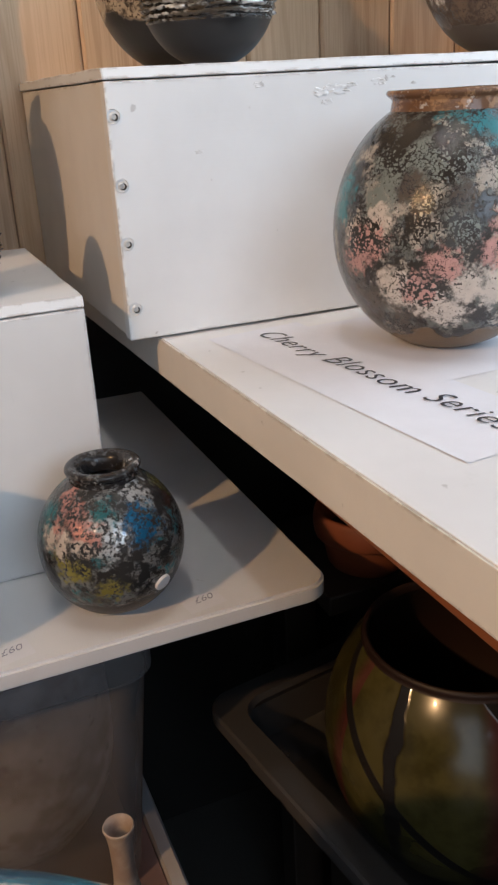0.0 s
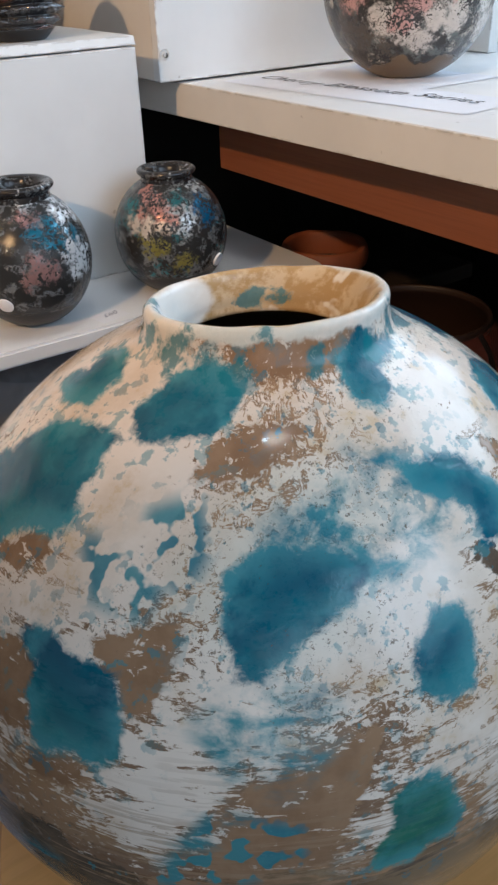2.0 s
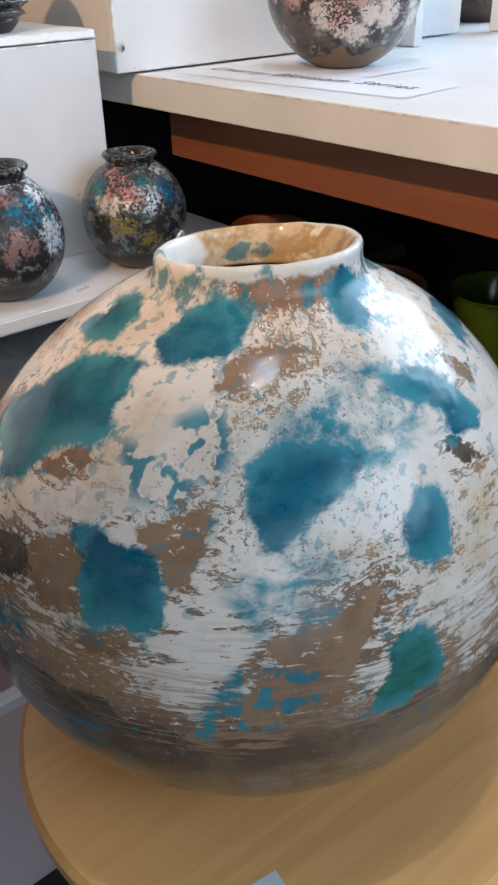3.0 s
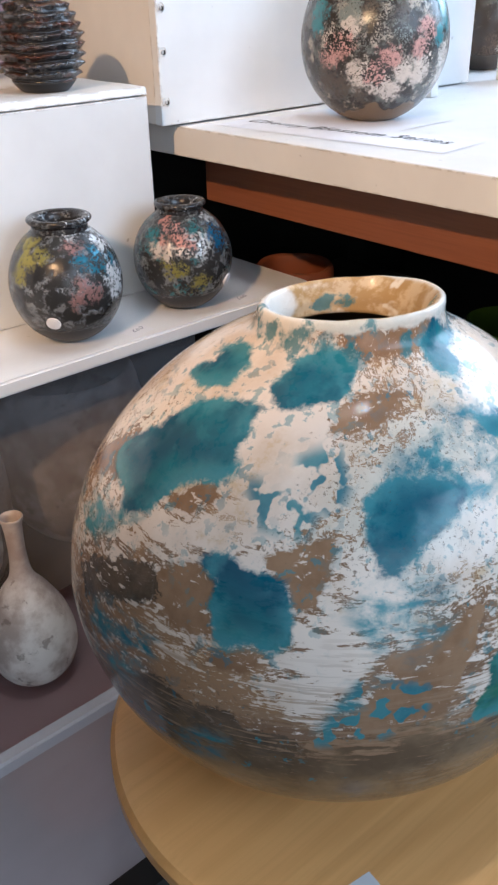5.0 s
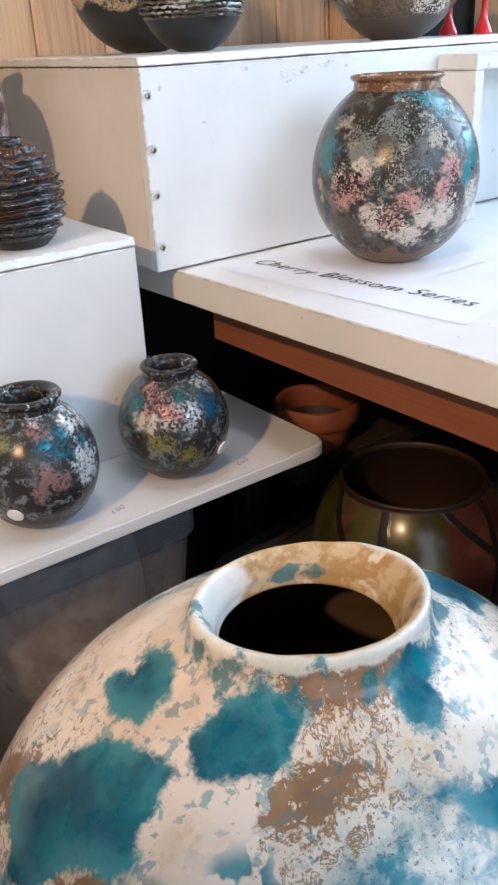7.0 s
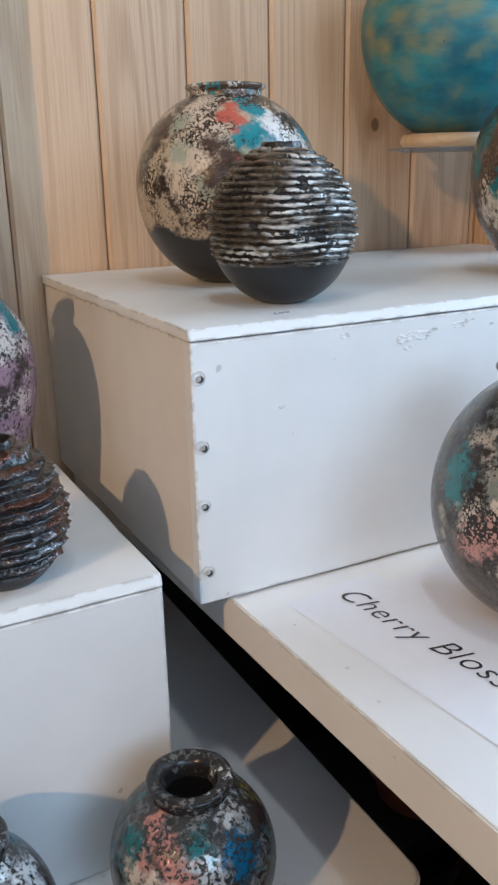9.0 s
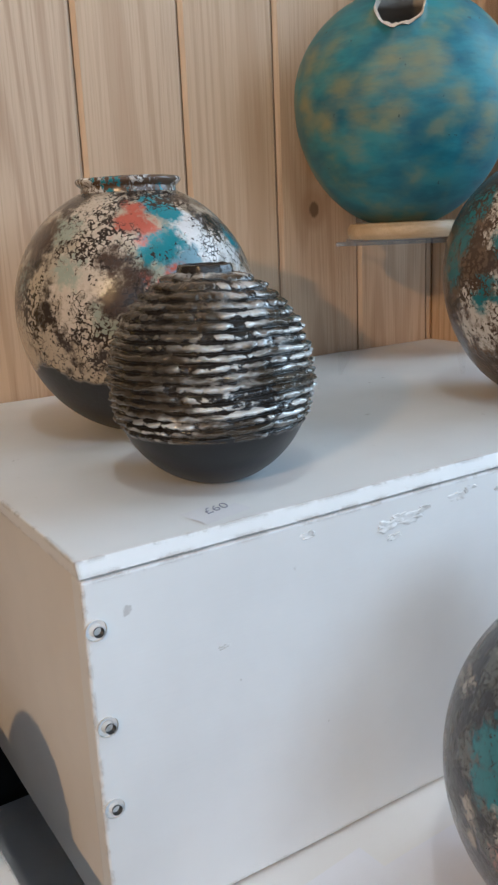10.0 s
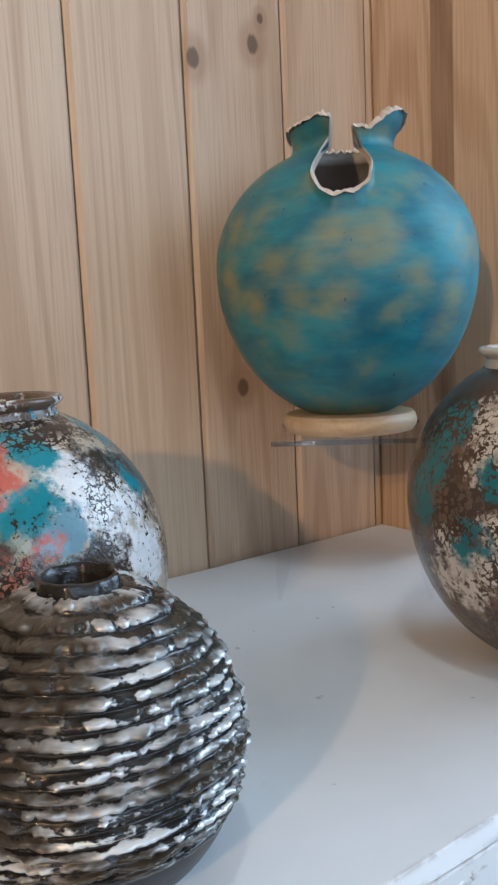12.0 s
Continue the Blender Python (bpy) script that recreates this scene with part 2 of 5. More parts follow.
dab("blue", [(-16.3, -4.7), (-15.3, -6.0), (-14.7, -7.3), (-14.5, -8.4), (-14.0, -9.6), (-14.6, -10.4), (-15.5, -11.4), (-16.0, -11.7), (-16.9, -11.2), (-17.7, -10.0), (-18.4, -8.6), (-18.7, -7.8), (-17.9, -7.0), (-17.2, -6.5), (-16.5, -6.2)])
dab("soft", [(-22.1, 3.1), (-21.0, -0.3), (-20.5, -2.4), (-21.1, -3.8), (-22.4, -3.7), (-24.5, -2.4), (-25.9, 1.6), (-25.3, 3.5), (-23.8, 4.1)])
dab("soft", [(-27.3, -6.7), (-24.8, -9.5), (-23.7, -11.9), (-25.7, -11.2), (-27.4, -8.8)])
dab("blue", [(-8.8, -10.4), (-7.8, -10.1), (-6.8, -10.1), (-5.6, -11.0), (-4.6, -11.9), (-4.3, -12.8), (-5.1, -13.4), (-6.3, -13.6), (-7.6, -13.7), (-8.7, -13.9), (-9.6, -13.7), (-10.2, -13.2), (-10.5, -12.5), (-10.0, -11.6)])
dab("soft", [(-6.8, -10.1), (-5.3, -9.8), (-3.2, -9.7), (-1.4, -9.7), (0.5, -10.5), (1.1, -11.7), (-0.5, -12.5), (-2.2, -12.8), (-2.1, -13.7), (-3.4, -14.0), (-4.8, -13.5), (-5.6, -12.8), (-6.0, -11.5)])
dab("soft", [(-12.4, -12.9), (-10.7, -13.0), (-9.0, -13.9), (-7.8, -14.9), (-7.2, -16.1), (-8.0, -16.9), (-9.4, -17.6), (-11.1, -17.0), (-13.1, -15.7), (-12.9, -14.5), (-12.9, -13.6)])
dab("blue", [(-3.5, -15.7), (-2.6, -15.4), (-1.4, -15.4), (-0.5, -16.1), (-0.9, -17.1), (-1.7, -18.1), (-3.1, -18.5), (-4.1, -17.7), (-4.1, -16.4)])
dab("blue", [(-5.7, -20.4), (-4.2, -20.8), (-3.3, -21.7), (-2.7, -23.7), (-3.5, -24.5), (-5.9, -24.5), (-7.6, -24.1), (-8.8, -23.7), (-7.7, -22.4), (-6.8, -21.9), (-6.8, -20.6)])
dab("soft", [(-15.9, -16.0), (-14.9, -16.0), (-13.5, -16.8), (-13.2, -17.4), (-14.6, -17.2), (-15.9, -17.2), (-17.7, -16.5), (-18.2, -15.5)])
dab("dots", [(-14.3, -16.3), (-11.0, -19.3), (-11.7, -20.7), (-16.0, -19.4), (-18.8, -16.9)])
dab("blue", [(-0.6, -10.3), (1.4, -10.8), (3.1, -11.5), (3.6, -12.2), (4.3, -13.4), (3.7, -14.2), (1.6, -14.1), (1.4, -13.3), (0.5, -12.2), (-0.8, -11.5)])
dab("soft", [(-3.9, -10.3), (-1.9, -10.0), (-0.4, -10.2), (0.5, -12.1), (1.5, -13.5), (-0.5, -13.8), (-2.3, -13.3), (-3.7, -11.7)])
dab("blue", [(-0.6, -6.0), (0.8, -5.3), (2.2, -5.3), (3.3, -5.5), (2.4, -6.3), (1.3, -6.5), (1.6, -7.3), (1.5, -7.8), (0.2, -8.1), (-0.7, -7.7), (-0.8, -7.0)])
dab("blue", [(8.8, -5.2), (10.5, -5.1), (10.0, -7.0), (6.9, -10.0), (6.7, -8.5), (7.0, -7.1)])
dab("blue", [(6.7, -0.8), (10.0, 0.6), (11.1, -1.1), (10.8, -2.8), (8.1, -3.8), (7.2, -2.6), (6.6, -1.8)])
dab("soft", [(-15.6, 11.6), (-16.3, 4.7), (-16.6, 0.7), (-17.9, 3.1), (-19.4, 7.3)])
dab("soft", [(-4.7, 3.0), (-4.9, 0.1), (-4.2, -2.2), (-4.8, -2.4), (-5.7, -0.0)])
dab("clay", [(-4.0, -1.9), (-2.5, -3.8), (-0.1, -4.8), (0.8, -5.4), (-0.9, -6.4), (-2.7, -5.8), (-3.7, -5.0), (-4.5, -4.0), (-4.2, -3.0)])
dab("clay", [(-6.8, -5.8), (-5.2, -6.1), (-3.3, -7.2), (-3.4, -7.8), (-4.7, -7.8), (-6.3, -7.6), (-7.4, -7.1), (-7.9, -6.3)])
dab("clay", [(-14.3, -7.4), (-12.9, -8.6), (-11.3, -9.6), (-11.0, -10.4), (-12.1, -11.0), (-13.8, -11.4), (-14.7, -11.0), (-14.1, -9.9), (-14.3, -8.7)])
dab("clay", [(-18.0, -2.2), (-16.5, -4.7), (-16.8, -6.2), (-18.7, -7.7), (-19.5, -6.5), (-19.7, -4.5), (-19.6, -2.8)])
dab("dark", [(-20.4, 6.7), (-17.8, -2.0), (-19.2, -3.1), (-20.2, -1.9), (-22.3, 4.8)])
dab("clay", [(-13.6, 11.2), (-13.1, 8.0), (-12.3, 5.3), (-12.7, 5.2), (-13.7, 6.1), (-15.3, 4.6), (-14.8, 8.6)])
dab("clay", [(-11.9, -16.4), (-9.2, -17.3), (-7.1, -17.4), (-6.0, -17.7), (-7.2, -19.3), (-8.3, -20.0), (-10.1, -21.4), (-12.7, -21.2), (-15.5, -19.3), (-16.5, -17.8), (-14.2, -17.2)])
dab("clay", [(-19.1, -16.3), (-15.5, -19.3), (-11.8, -21.4), (-11.0, -24.3), (-15.7, -23.7), (-21.4, -22.9), (-24.2, -18.9), (-21.4, -16.8)])
dab("clay", [(-19.1, -8.2), (-17.9, -10.7), (-19.4, -10.3), (-20.3, -8.0)])
dab("clay", [(-15.1, -0.3), (-13.1, -2.9), (-13.6, -3.3), (-15.2, -2.5)])
dab("clay", [(3.8, -10.2), (5.0, -10.5), (5.9, -11.2), (5.2, -12.0), (4.1, -11.7)])
dab("dark", [(-25.3, 0.2), (-23.1, -4.8), (-23.0, -8.2), (-21.0, -11.4), (-21.8, -12.3), (-19.4, -16.0), (-23.8, -18.0), (-28.5, -11.6), (-28.7, -5.8), (-27.7, -1.0)])
dab("dark", [(-12.2, -24.6), (-7.9, -24.4), (-3.4, -24.2), (-3.3, -26.2), (-8.0, -26.0), (-12.6, -26.6)])
dab("dark", [(0.9, -14.4), (2.4, -14.9), (3.0, -15.5), (1.3, -15.2)])
dab("white", [(-10.4, -3.2), (-8.5, -5.6), (-7.5, -8.1), (-8.6, -9.9), (-10.0, -11.3), (-11.0, -11.1), (-11.0, -9.7), (-12.5, -8.3), (-12.9, -6.0), (-12.0, -4.0)])
dab("white", [(-16.3, -12.6), (-13.5, -14.0), (-13.0, -16.2), (-16.5, -15.4), (-19.4, -15.0), (-21.4, -12.1), (-20.7, -10.2)])
dab("white", [(-0.6, -6.5), (3.5, -6.6), (3.5, -10.7), (1.6, -11.8), (-1.4, -9.8), (-2.2, -7.5)])
dab("white", [(-7.8, -13.9), (-4.8, -14.0), (-3.7, -14.9), (-4.4, -16.0), (-6.5, -16.1), (-7.7, -15.3)])
dab("white", [(-0.7, -16.2), (1.8, -18.3), (1.5, -23.2), (-2.2, -23.2), (-2.3, -19.6)])
dab("white", [(-9.7, 5.8), (-7.2, 4.4), (-9.0, 3.8), (-10.1, 3.4), (-12.3, 5.6)])
dab("white", [(3.3, -5.7), (5.7, -5.4), (6.4, -7.2), (4.0, -10.1), (1.5, -10.7), (0.9, -8.9), (0.0, -8.3), (1.5, -7.8)])
dab("dots", [(-9.8, -6.2), (-8.3, -7.2), (-9.0, -8.8), (-10.3, -9.3), (-10.7, -7.6)])
dab("dots", [(-12.2, -4.7), (-11.5, -6.2), (-11.1, -8.5), (-12.1, -8.7), (-13.1, -6.6)])
dab("blue", [(3.5, 9.5), (4.6, 6.8), (6.8, 6.2), (9.0, 6.8), (8.0, 9.0), (6.0, 10.5)])
dab("soft", [(-4.0, 9.0), (-1.0, 6.5), (2.0, 6.8), (2.5, 9.0), (0.0, 11.0), (-3.0, 11.0)])


def inset(p, outline):
    """How far the flat points p lie inside an outline; less than 0 outside."""
    q = np.array(outline) * 0.01
    best, odd = np.full(len(p), 9.0), np.zeros(len(p), bool)
    for a, b in zip(q, np.roll(q, -1, 0)):
        d = b - a
        t = np.clip(((p - a) @ d) / (d @ d), 0, 1)[:, None]
        best = np.minimum(best, np.linalg.norm(p - a - t * d, axis=1))
        cross = (a[1] > p[:, 1]) != (b[1] > p[:, 1])
        odd ^= cross & (p[:, 0] < d[0] * (p[:, 1] - a[1]) / (d[1] if abs(d[1]) > 1e-9 else 1e-9) + a[0])
    return np.where(odd, best, -best)


# the big jar: girth, height of the widest place, rise below and above it, fullness below and above it
JAR_R, JAR_MID, JAR_LOW, JAR_HIGH, JAR_FULL_LOW, JAR_FULL_HIGH = 0.1564, 0.1241, 0.1263, 0.1530, 1.003, 1.145


def brush_on(ob):
    """Store on the jar's points their place on the upright jar and how deep they lie in the patches of each kind."""
    me = ob.data
    co = np.empty(len(me.vertices) * 3)
    me.vertices.foreach_get("co", co)
    me.attributes.new("rest", "FLOAT_VECTOR", "POINT").data.foreach_set("vector", co)
    co = co.reshape(-1, 3)
    z = co[:, 2] - JAR_MID
    flat = np.hypot(co[:, 0], co[:, 1])
    full = np.where(z > 0, JAR_FULL_HIGH, JAR_FULL_LOW)
    theta = np.arctan2((flat / JAR_R) ** (1 / full), z / np.where(z > 0, JAR_HIGH, JAR_LOW))
    p = co[:, :2] / np.maximum(flat, 1e-6)[:, None] * (JAR_R * theta)[:, None]
    for kind, outlines in DABS.items():
        deep = np.max([inset(p, o) for o in outlines], axis=0)
        me.attributes.new(kind, "FLOAT", "POINT").data.foreach_set("value", np.clip(deep, -0.06, 0.06))


def jar_glaze():
    m = Net("moon_jar_glaze")
    rest = m.n.new("ShaderNodeAttribute")
    rest.attribute_name = "rest"
    m.co = rest.outputs["Vector"]

    def layer(kind):
        a = m.n.new("ShaderNodeAttribute")
        a.attribute_name = kind
        return m.math("ADD", a.outputs["Fac"], 0.0006) if kind in ("blue", "soft") else a.outputs["Fac"]

    def eaten(kind, ragged, amount, soft):
        return m.step(m.math("MULTIPLY_ADD", m.math("SUBTRACT", ragged, 0.5), amount, layer(kind)), -soft, soft)

    # coordinates that lie on the jar's skin: along its girth and its height, for the brush strokes
    s = m.n.new("ShaderNodeSeparateXYZ")
    m.link(m.warp(rot=(0, 0, 135)), s.inputs[0])
    girth = m.math("MULTIPLY", m.math("ARCTAN2", s.outputs[1], s.outputs[0]), 0.15)
    skin = m.n.new("ShaderNodeCombineXYZ")
    m.link(girth, skin.inputs[0])
    m.link(s.outputs[2], skin.inputs[1])
    skin = skin.outputs[0]
    fray = m.noise(75, 7, 0.66)
    cloud = m.noise(24, 5, 0.6, m.warp(shift=(3, 1, 2)))
    broad = m.noise(10, 3, 0.5, m.warp(shift=(7, 4, 1)))
    slant = m.noise(170, 6, 0.66, m.warp((0.26, 1.4, 1), (0, 0, 30), co=skin), 0.5)
    level = m.noise(210, 6, 0.7, m.warp((0.5, 1.2, 1), (0, 0, -6), (2, 3, 0), co=skin), 0.8)
    brush = m.mixf(m.step(broad, 0.46, 0.54), slant, level)
    chip = m.noise(190, 6, 0.68, m.warp((1, 1, 1.5), shift=(2, 2, 8)), 0.6)
    fleck = m.noise(420, 5, 0.7)
    torn = m.math("ADD", m.math("MULTIPLY", m.noise(48, 4, 0.55, m.warp(shift=(1, 6, 3))), 0.5), m.math("MULTIPLY", chip, 0.5))
    # glossy cream slip, stained ochre where it is thin
    cream = m.mix(m.step(cloud, 0.38, 0.66), (0.73, 0.63, 0.545), (0.62, 0.50, 0.395))
    cream = m.mix(m.math("MULTIPLY", m.step(m.math("ADD", m.math("MULTIPLY", fray, 0.6), m.math("MULTIPLY", cloud, 0.4)), 0.54, 0.62), 0.6), cream, (0.55, 0.39, 0.22))
    cream = m.mix(m.math("MULTIPLY", m.step(broad, 0.55, 0.66), 0.35), cream, (0.60, 0.64, 0.58))
    brown = m.mix(m.step(m.mixf(0.6, fray, cloud), 0.36, 0.62), (0.30, 0.185, 0.110), (0.225, 0.130, 0.073))
    dark = m.mix(m.step(fray, 0.3, 0.7), (0.075, 0.055, 0.04), (0.15, 0.105, 0.072))
    clay, deep, white = layer("clay"), layer("dark"), layer("white")
    near = m.math("MAXIMUM", m.step(clay, -0.028, 0.004), m.step(deep, -0.03, 0.002))
    wear = m.math("ADD", m.math("MULTIPLY", m.math("ADD", m.math("MULTIPLY", chip, 0.3), m.math("MULTIPLY", brush, 0.7)), 0.72), m.math("MULTIPLY", m.mixf(0.5, cloud, broad), 0.28))
    wear = m.math("ADD", wear, m.math("MULTIPLY", near, 0.054))
    wear = m.math("ADD", wear, m.math("MULTIPLY", m.math("SUBTRACT", 1.0, m.height(0.10, 0.225)), 0.055))
    wear = m.math("SUBTRACT", wear, m.math("MULTIPLY", m.step(white, -0.012, 0.008), 0.014))
    wear = m.math("SUBTRACT", wear, m.math("MULTIPLY", m.height(0.16, 0.235), 0.020))
    scrape = m.step(wear, 0.546, 0.558)
    under = m.mix(m.step(cloud, 0.40, 0.60), (0.17, 0.092, 0.047), (0.30, 0.17, 0.088))
    hatch = m.math("MULTIPLY", m.step(m.noise(300, 4, 0.6, m.warp((0.10, 1.3, 1), (0, 0, 28), (6, 2, 0), co=skin)), 0.53, 0.58), m.step(m.noise(30, 2, 0.5, m.warp(shift=(8, 8, 3))), 0.40, 0.48))
    cream = m.mix(m.math("MULTIPLY", hatch, m.math("MULTIPLY", m.math("SUBTRACT", 1.0, m.height(0.10, 0.20)), 0.75)), cream, (0.30, 0.19, 0.11))
    c = m.mix(m.math("MULTIPLY", scrape, 0.92), cream, under)
    crawl = m.math("SUBTRACT", m.step(wear, 0.538, 0.545), scrape, clamp=True)
    c = m.mix(m.math("MULTIPLY", crawl, 0.55), c, (0.30, 0.18, 0.09))
    pits = m.math("MULTIPLY", m.step(fleck, 0.58, 0.62), m.step(m.math("ADD", broad, m.math("MULTIPLY", near, 0.06)), 0.50, 0.58))
    c = m.mix(m.math("MULTIPLY", pits, 0.75), c, (0.16, 0.115, 0.08))
    # bare clay and smoked clay, with slip left in the brush marks
    bare = eaten("clay", torn, 0.027, 0.0009)
    brim = m.math("SUBTRACT", eaten("clay", torn, 0.027, 0.0030), bare, clamp=True)
    c = m.mix(m.math("MULTIPLY", brim, 0.7), c, (0.13, 0.07, 0.035))
    c = m.mix(bare, c, brown)
    c = m.mix(eaten("dark", torn, 0.034, 0.0012), c, dark)
    low = m.math("SUBTRACT", 1.0, m.height(0.105, 0.119, m.math("ADD", m.math("MULTIPLY", brush, 0.7), m.math("MULTIPLY", broad, 0.3)), 0.15))
    c = m.mix(m.math("MULTIPLY", low, 0.92), c, m.mix(m.step(cloud, 0.35, 0.65), (0.11, 0.072, 0.042), (0.22, 0.150, 0.088)))
    left = m.math("MULTIPLY", m.step(m.math("ADD", brush, m.math("MULTIPLY", chip, 0.5)), 0.86, 0.875), m.math("MULTIPLY", m.step(cloud, 0.40, 0.46), m.height(0.11, 0.15)))
    c = m.mix(m.math("MULTIPLY", left, 0.92), c, cream)
    drawn = m.math("MULTIPLY", m.step(m.noise(240, 3, 0.55, m.warp((0.07, 1.4, 1), (0, 0, 24), (1, 5, 0), co=skin)), 0.535, 0.59), m.math("SUBTRACT", m.math("SUBTRACT", 1.0, m.height(0.115, 0.165, broad, 0.08)), low, clamp=True))
    c = m.mix(m.math("MULTIPLY", drawn, 0.85), c, (0.30, 0.195, 0.12))
    # turquoise: thick pools with sharp edges, thin washes and loose drops
    pool = eaten("blue", m.math("ADD", m.math("MULTIPLY", torn, 0.5), m.math("MULTIPLY", m.mixf(0.5, cloud, m.noise(60, 2, 0.4, m.warp(shift=(4, 4, 1)))), 0.5)), 0.040, 0.0024)
    streak = m.noise(70, 5, 0.62, m.warp((0.55, 1.3, 1), (0, 0, 35), (4, 1, 0), co=skin), 0.4)
    wash = m.math("MULTIPLY", eaten("soft", m.mixf(0.5, cloud, streak), 0.040, 0.008), m.step(m.math("ADD", m.math("MULTIPLY", streak, 0.65), m.math("MULTIPLY", fray, 0.35)), 0.40, 0.60))
    drops = m.math("MULTIPLY", m.step(layer("dots"), -0.008, 0.002), m.step(m.noise(120, 2, 0.4, m.warp(shift=(5, 5, 5))), 0.50, 0.56))
    halo = m.math("MULTIPLY", m.step(layer("blue"), -0.030, 0.0), m.step(m.noise(130, 4, 0.6, m.warp(shift=(9, 1, 4))), 0.545, 0.60))
    stray = m.math("MULTIPLY", m.step(m.noise(110, 4, 0.6, m.warp(shift=(2, 9, 4))), 0.62, 0.66), m.step(broad, 0.47, 0.55))
    thin = m.math("MAXIMUM", m.math("MAXIMUM", m.math("MULTIPLY", wash, 0.95), m.math("MULTIPLY", drops, 0.9)), m.math("MULTIPLY", m.math("MAXIMUM", halo, stray), 0.6))
    c = m.mix(thin, c, m.mix(m.step(cloud, 0.4, 0.6), (0.05, 0.23, 0.27), (0.015, 0.15, 0.21)))
    tone = m.mix(m.step(m.noise(34, 3, 0.5, m.warp(shift=(6, 2, 6))), 0.36, 0.64), (0.002, 0.068, 0.122), (0.006, 0.126, 0.178))
    tone = m.mix(m.math("MULTIPLY", m.math("SUBTRACT", 1.0, m.height(0.13, 0.20)), 0.9), tone, (0.030, 0.150, 0.095))
    tone = m.mix(m.math("MULTIPLY", m.step(fray, 0.56, 0.68), 0.25), tone, (0.04, 0.22, 0.26))
    tone = m.mix(m.math("MULTIPLY", m.step(m.noise(90, 4, 0.6, m.warp((0.3, 1.2, 1), (0, 0, 50), co=skin)), 0.46, 0.62), 0.35), tone, (0.002, 0.065, 0.105))
    pale = m.math("SUBTRACT", 1.0, m.step(layer("blue"), -0.003, 0.016))
    tone = m.mix(m.math("MULTIPLY", m.math("MULTIPLY", pale, m.step(cloud, 0.40, 0.54)), 0.7), tone, (0.09, 0.30, 0.34))
    c = m.mix(m.math("MULTIPLY", pool, 0.97), c, tone)
    c = m.mix(m.math("MULTIPLY", m.math("MULTIPLY", m.step(fleck, 0.66, 0.69), m.step(broad, 0.46, 0.54)), 0.8), c, dark)
    relief = m.math("ADD", m.math("MULTIPLY", m.math("MULTIPLY", m.math("MAXIMUM", scrape, bare), m.math("SUBTRACT", 1.0, pool)), -0.7), m.math("ADD", m.math("MULTIPLY", pool, 0.3), m.math("MULTIPLY", brush, 0.4)))
    relief = m.math("ADD", relief, m.math("ADD", m.math("MULTIPLY", broad, 2.0), m.math("ADD", m.math("MULTIPLY", m.noise(55, 2, 0.5), 1.4), m.math("MULTIPLY", fleck, 0.05))))
    # the mouth: pale along the edge, ochre within, a few turquoise dabs
    flat = m.math("SQRT", m.math("ADD", m.math("MULTIPLY", s.outputs[0], s.outputs[0]), m.math("MULTIPLY", s.outputs[1], s.outputs[1])))
    rim = m.height(0.2745, 0.2765, fray, 0.010)
    pale_rim = m.mix(m.step(cloud, 0.42, 0.58), (0.74, 0.68, 0.61), (0.60, 0.60, 0.55))
    c = m.mix(m.math("MULTIPLY", rim, 0.9), c, pale_rim)
    inner = m.math("MULTIPLY", m.height(0.252, 0.254), m.math("SUBTRACT", 1.0, m.step(m.math("MULTIPLY_ADD", m.math("SUBTRACT", cloud, 0.5), 0.012, flat), 0.0452, 0.0472)))
    ochre = m.mix(m.step(fray, 0.42, 0.58), (0.40, 0.26, 0.12), (0.56, 0.43, 0.28))
    ochre = m.mix(m.step(m.noise(45, 3), 0.58, 0.64), ochre, (0.70, 0.64, 0.56))
    c = m.mix(inner, c, ochre)
    chalk = m.spots([(-0.036, 0.020, 0.270, 0.022), (-0.018, 0.036, 0.271, 0.016), (-0.040, -0.004, 0.270, 0.016)], cloud, 0.003, 1.0)
    c = m.mix(m.math("MULTIPLY", m.math("MULTIPLY", chalk, inner), 0.9), c, (0.72, 0.68, 0.63))
    dabs = m.spots([(0.0146, 0.0362, 0.2660, 0.0042), (0.0175, 0.0355, 0.2650, 0.0035), (0.0287, 0.0250, 0.2645, 0.0038), (0.0262, 0.0275, 0.2640, 0.003), (-0.0400, 0.0180, 0.2740, 0.005), (-0.0440, 0.0080, 0.2720, 0.005), (-0.0450, 0.0180, 0.2700, 0.005), (-0.050, -0.012, 0.2690, 0.005), (-0.047, -0.024, 0.2690, 0.005), (0.038, -0.037, 0.2690, 0.004), (0.030, -0.040, 0.2720, 0.005), (0.012, -0.0530, 0.2670, 0.005), (-0.012, -0.052, 0.2700, 0.004), (0.045, -0.030, 0.2660, 0.006), (-0.040, -0.036, 0.2660, 0.006), (-0.047, 0.004, 0.2705, 0.007), (-0.044, -0.014, 0.2740, 0.006), (-0.040, 0.024, 0.2785, 0.005), (-0.026, -0.038, 0.2765, 0.004), (0.050, -0.008, 0.2690, 0.004), (0.030, -0.036, 0.2745, 0.006)], fray, 0.0015, 0.9)
    c = m.mix(m.math("MULTIPLY", dabs, 0.8), c, (0.012, 0.15, 0.19))
    m.bump(relief, 0.38, 0.0012)
    return m.done(c, m.mixf(m.step(fray, 0.3, 0.7), 0.02, 0.06), 0.0, 0.04, 0.28)


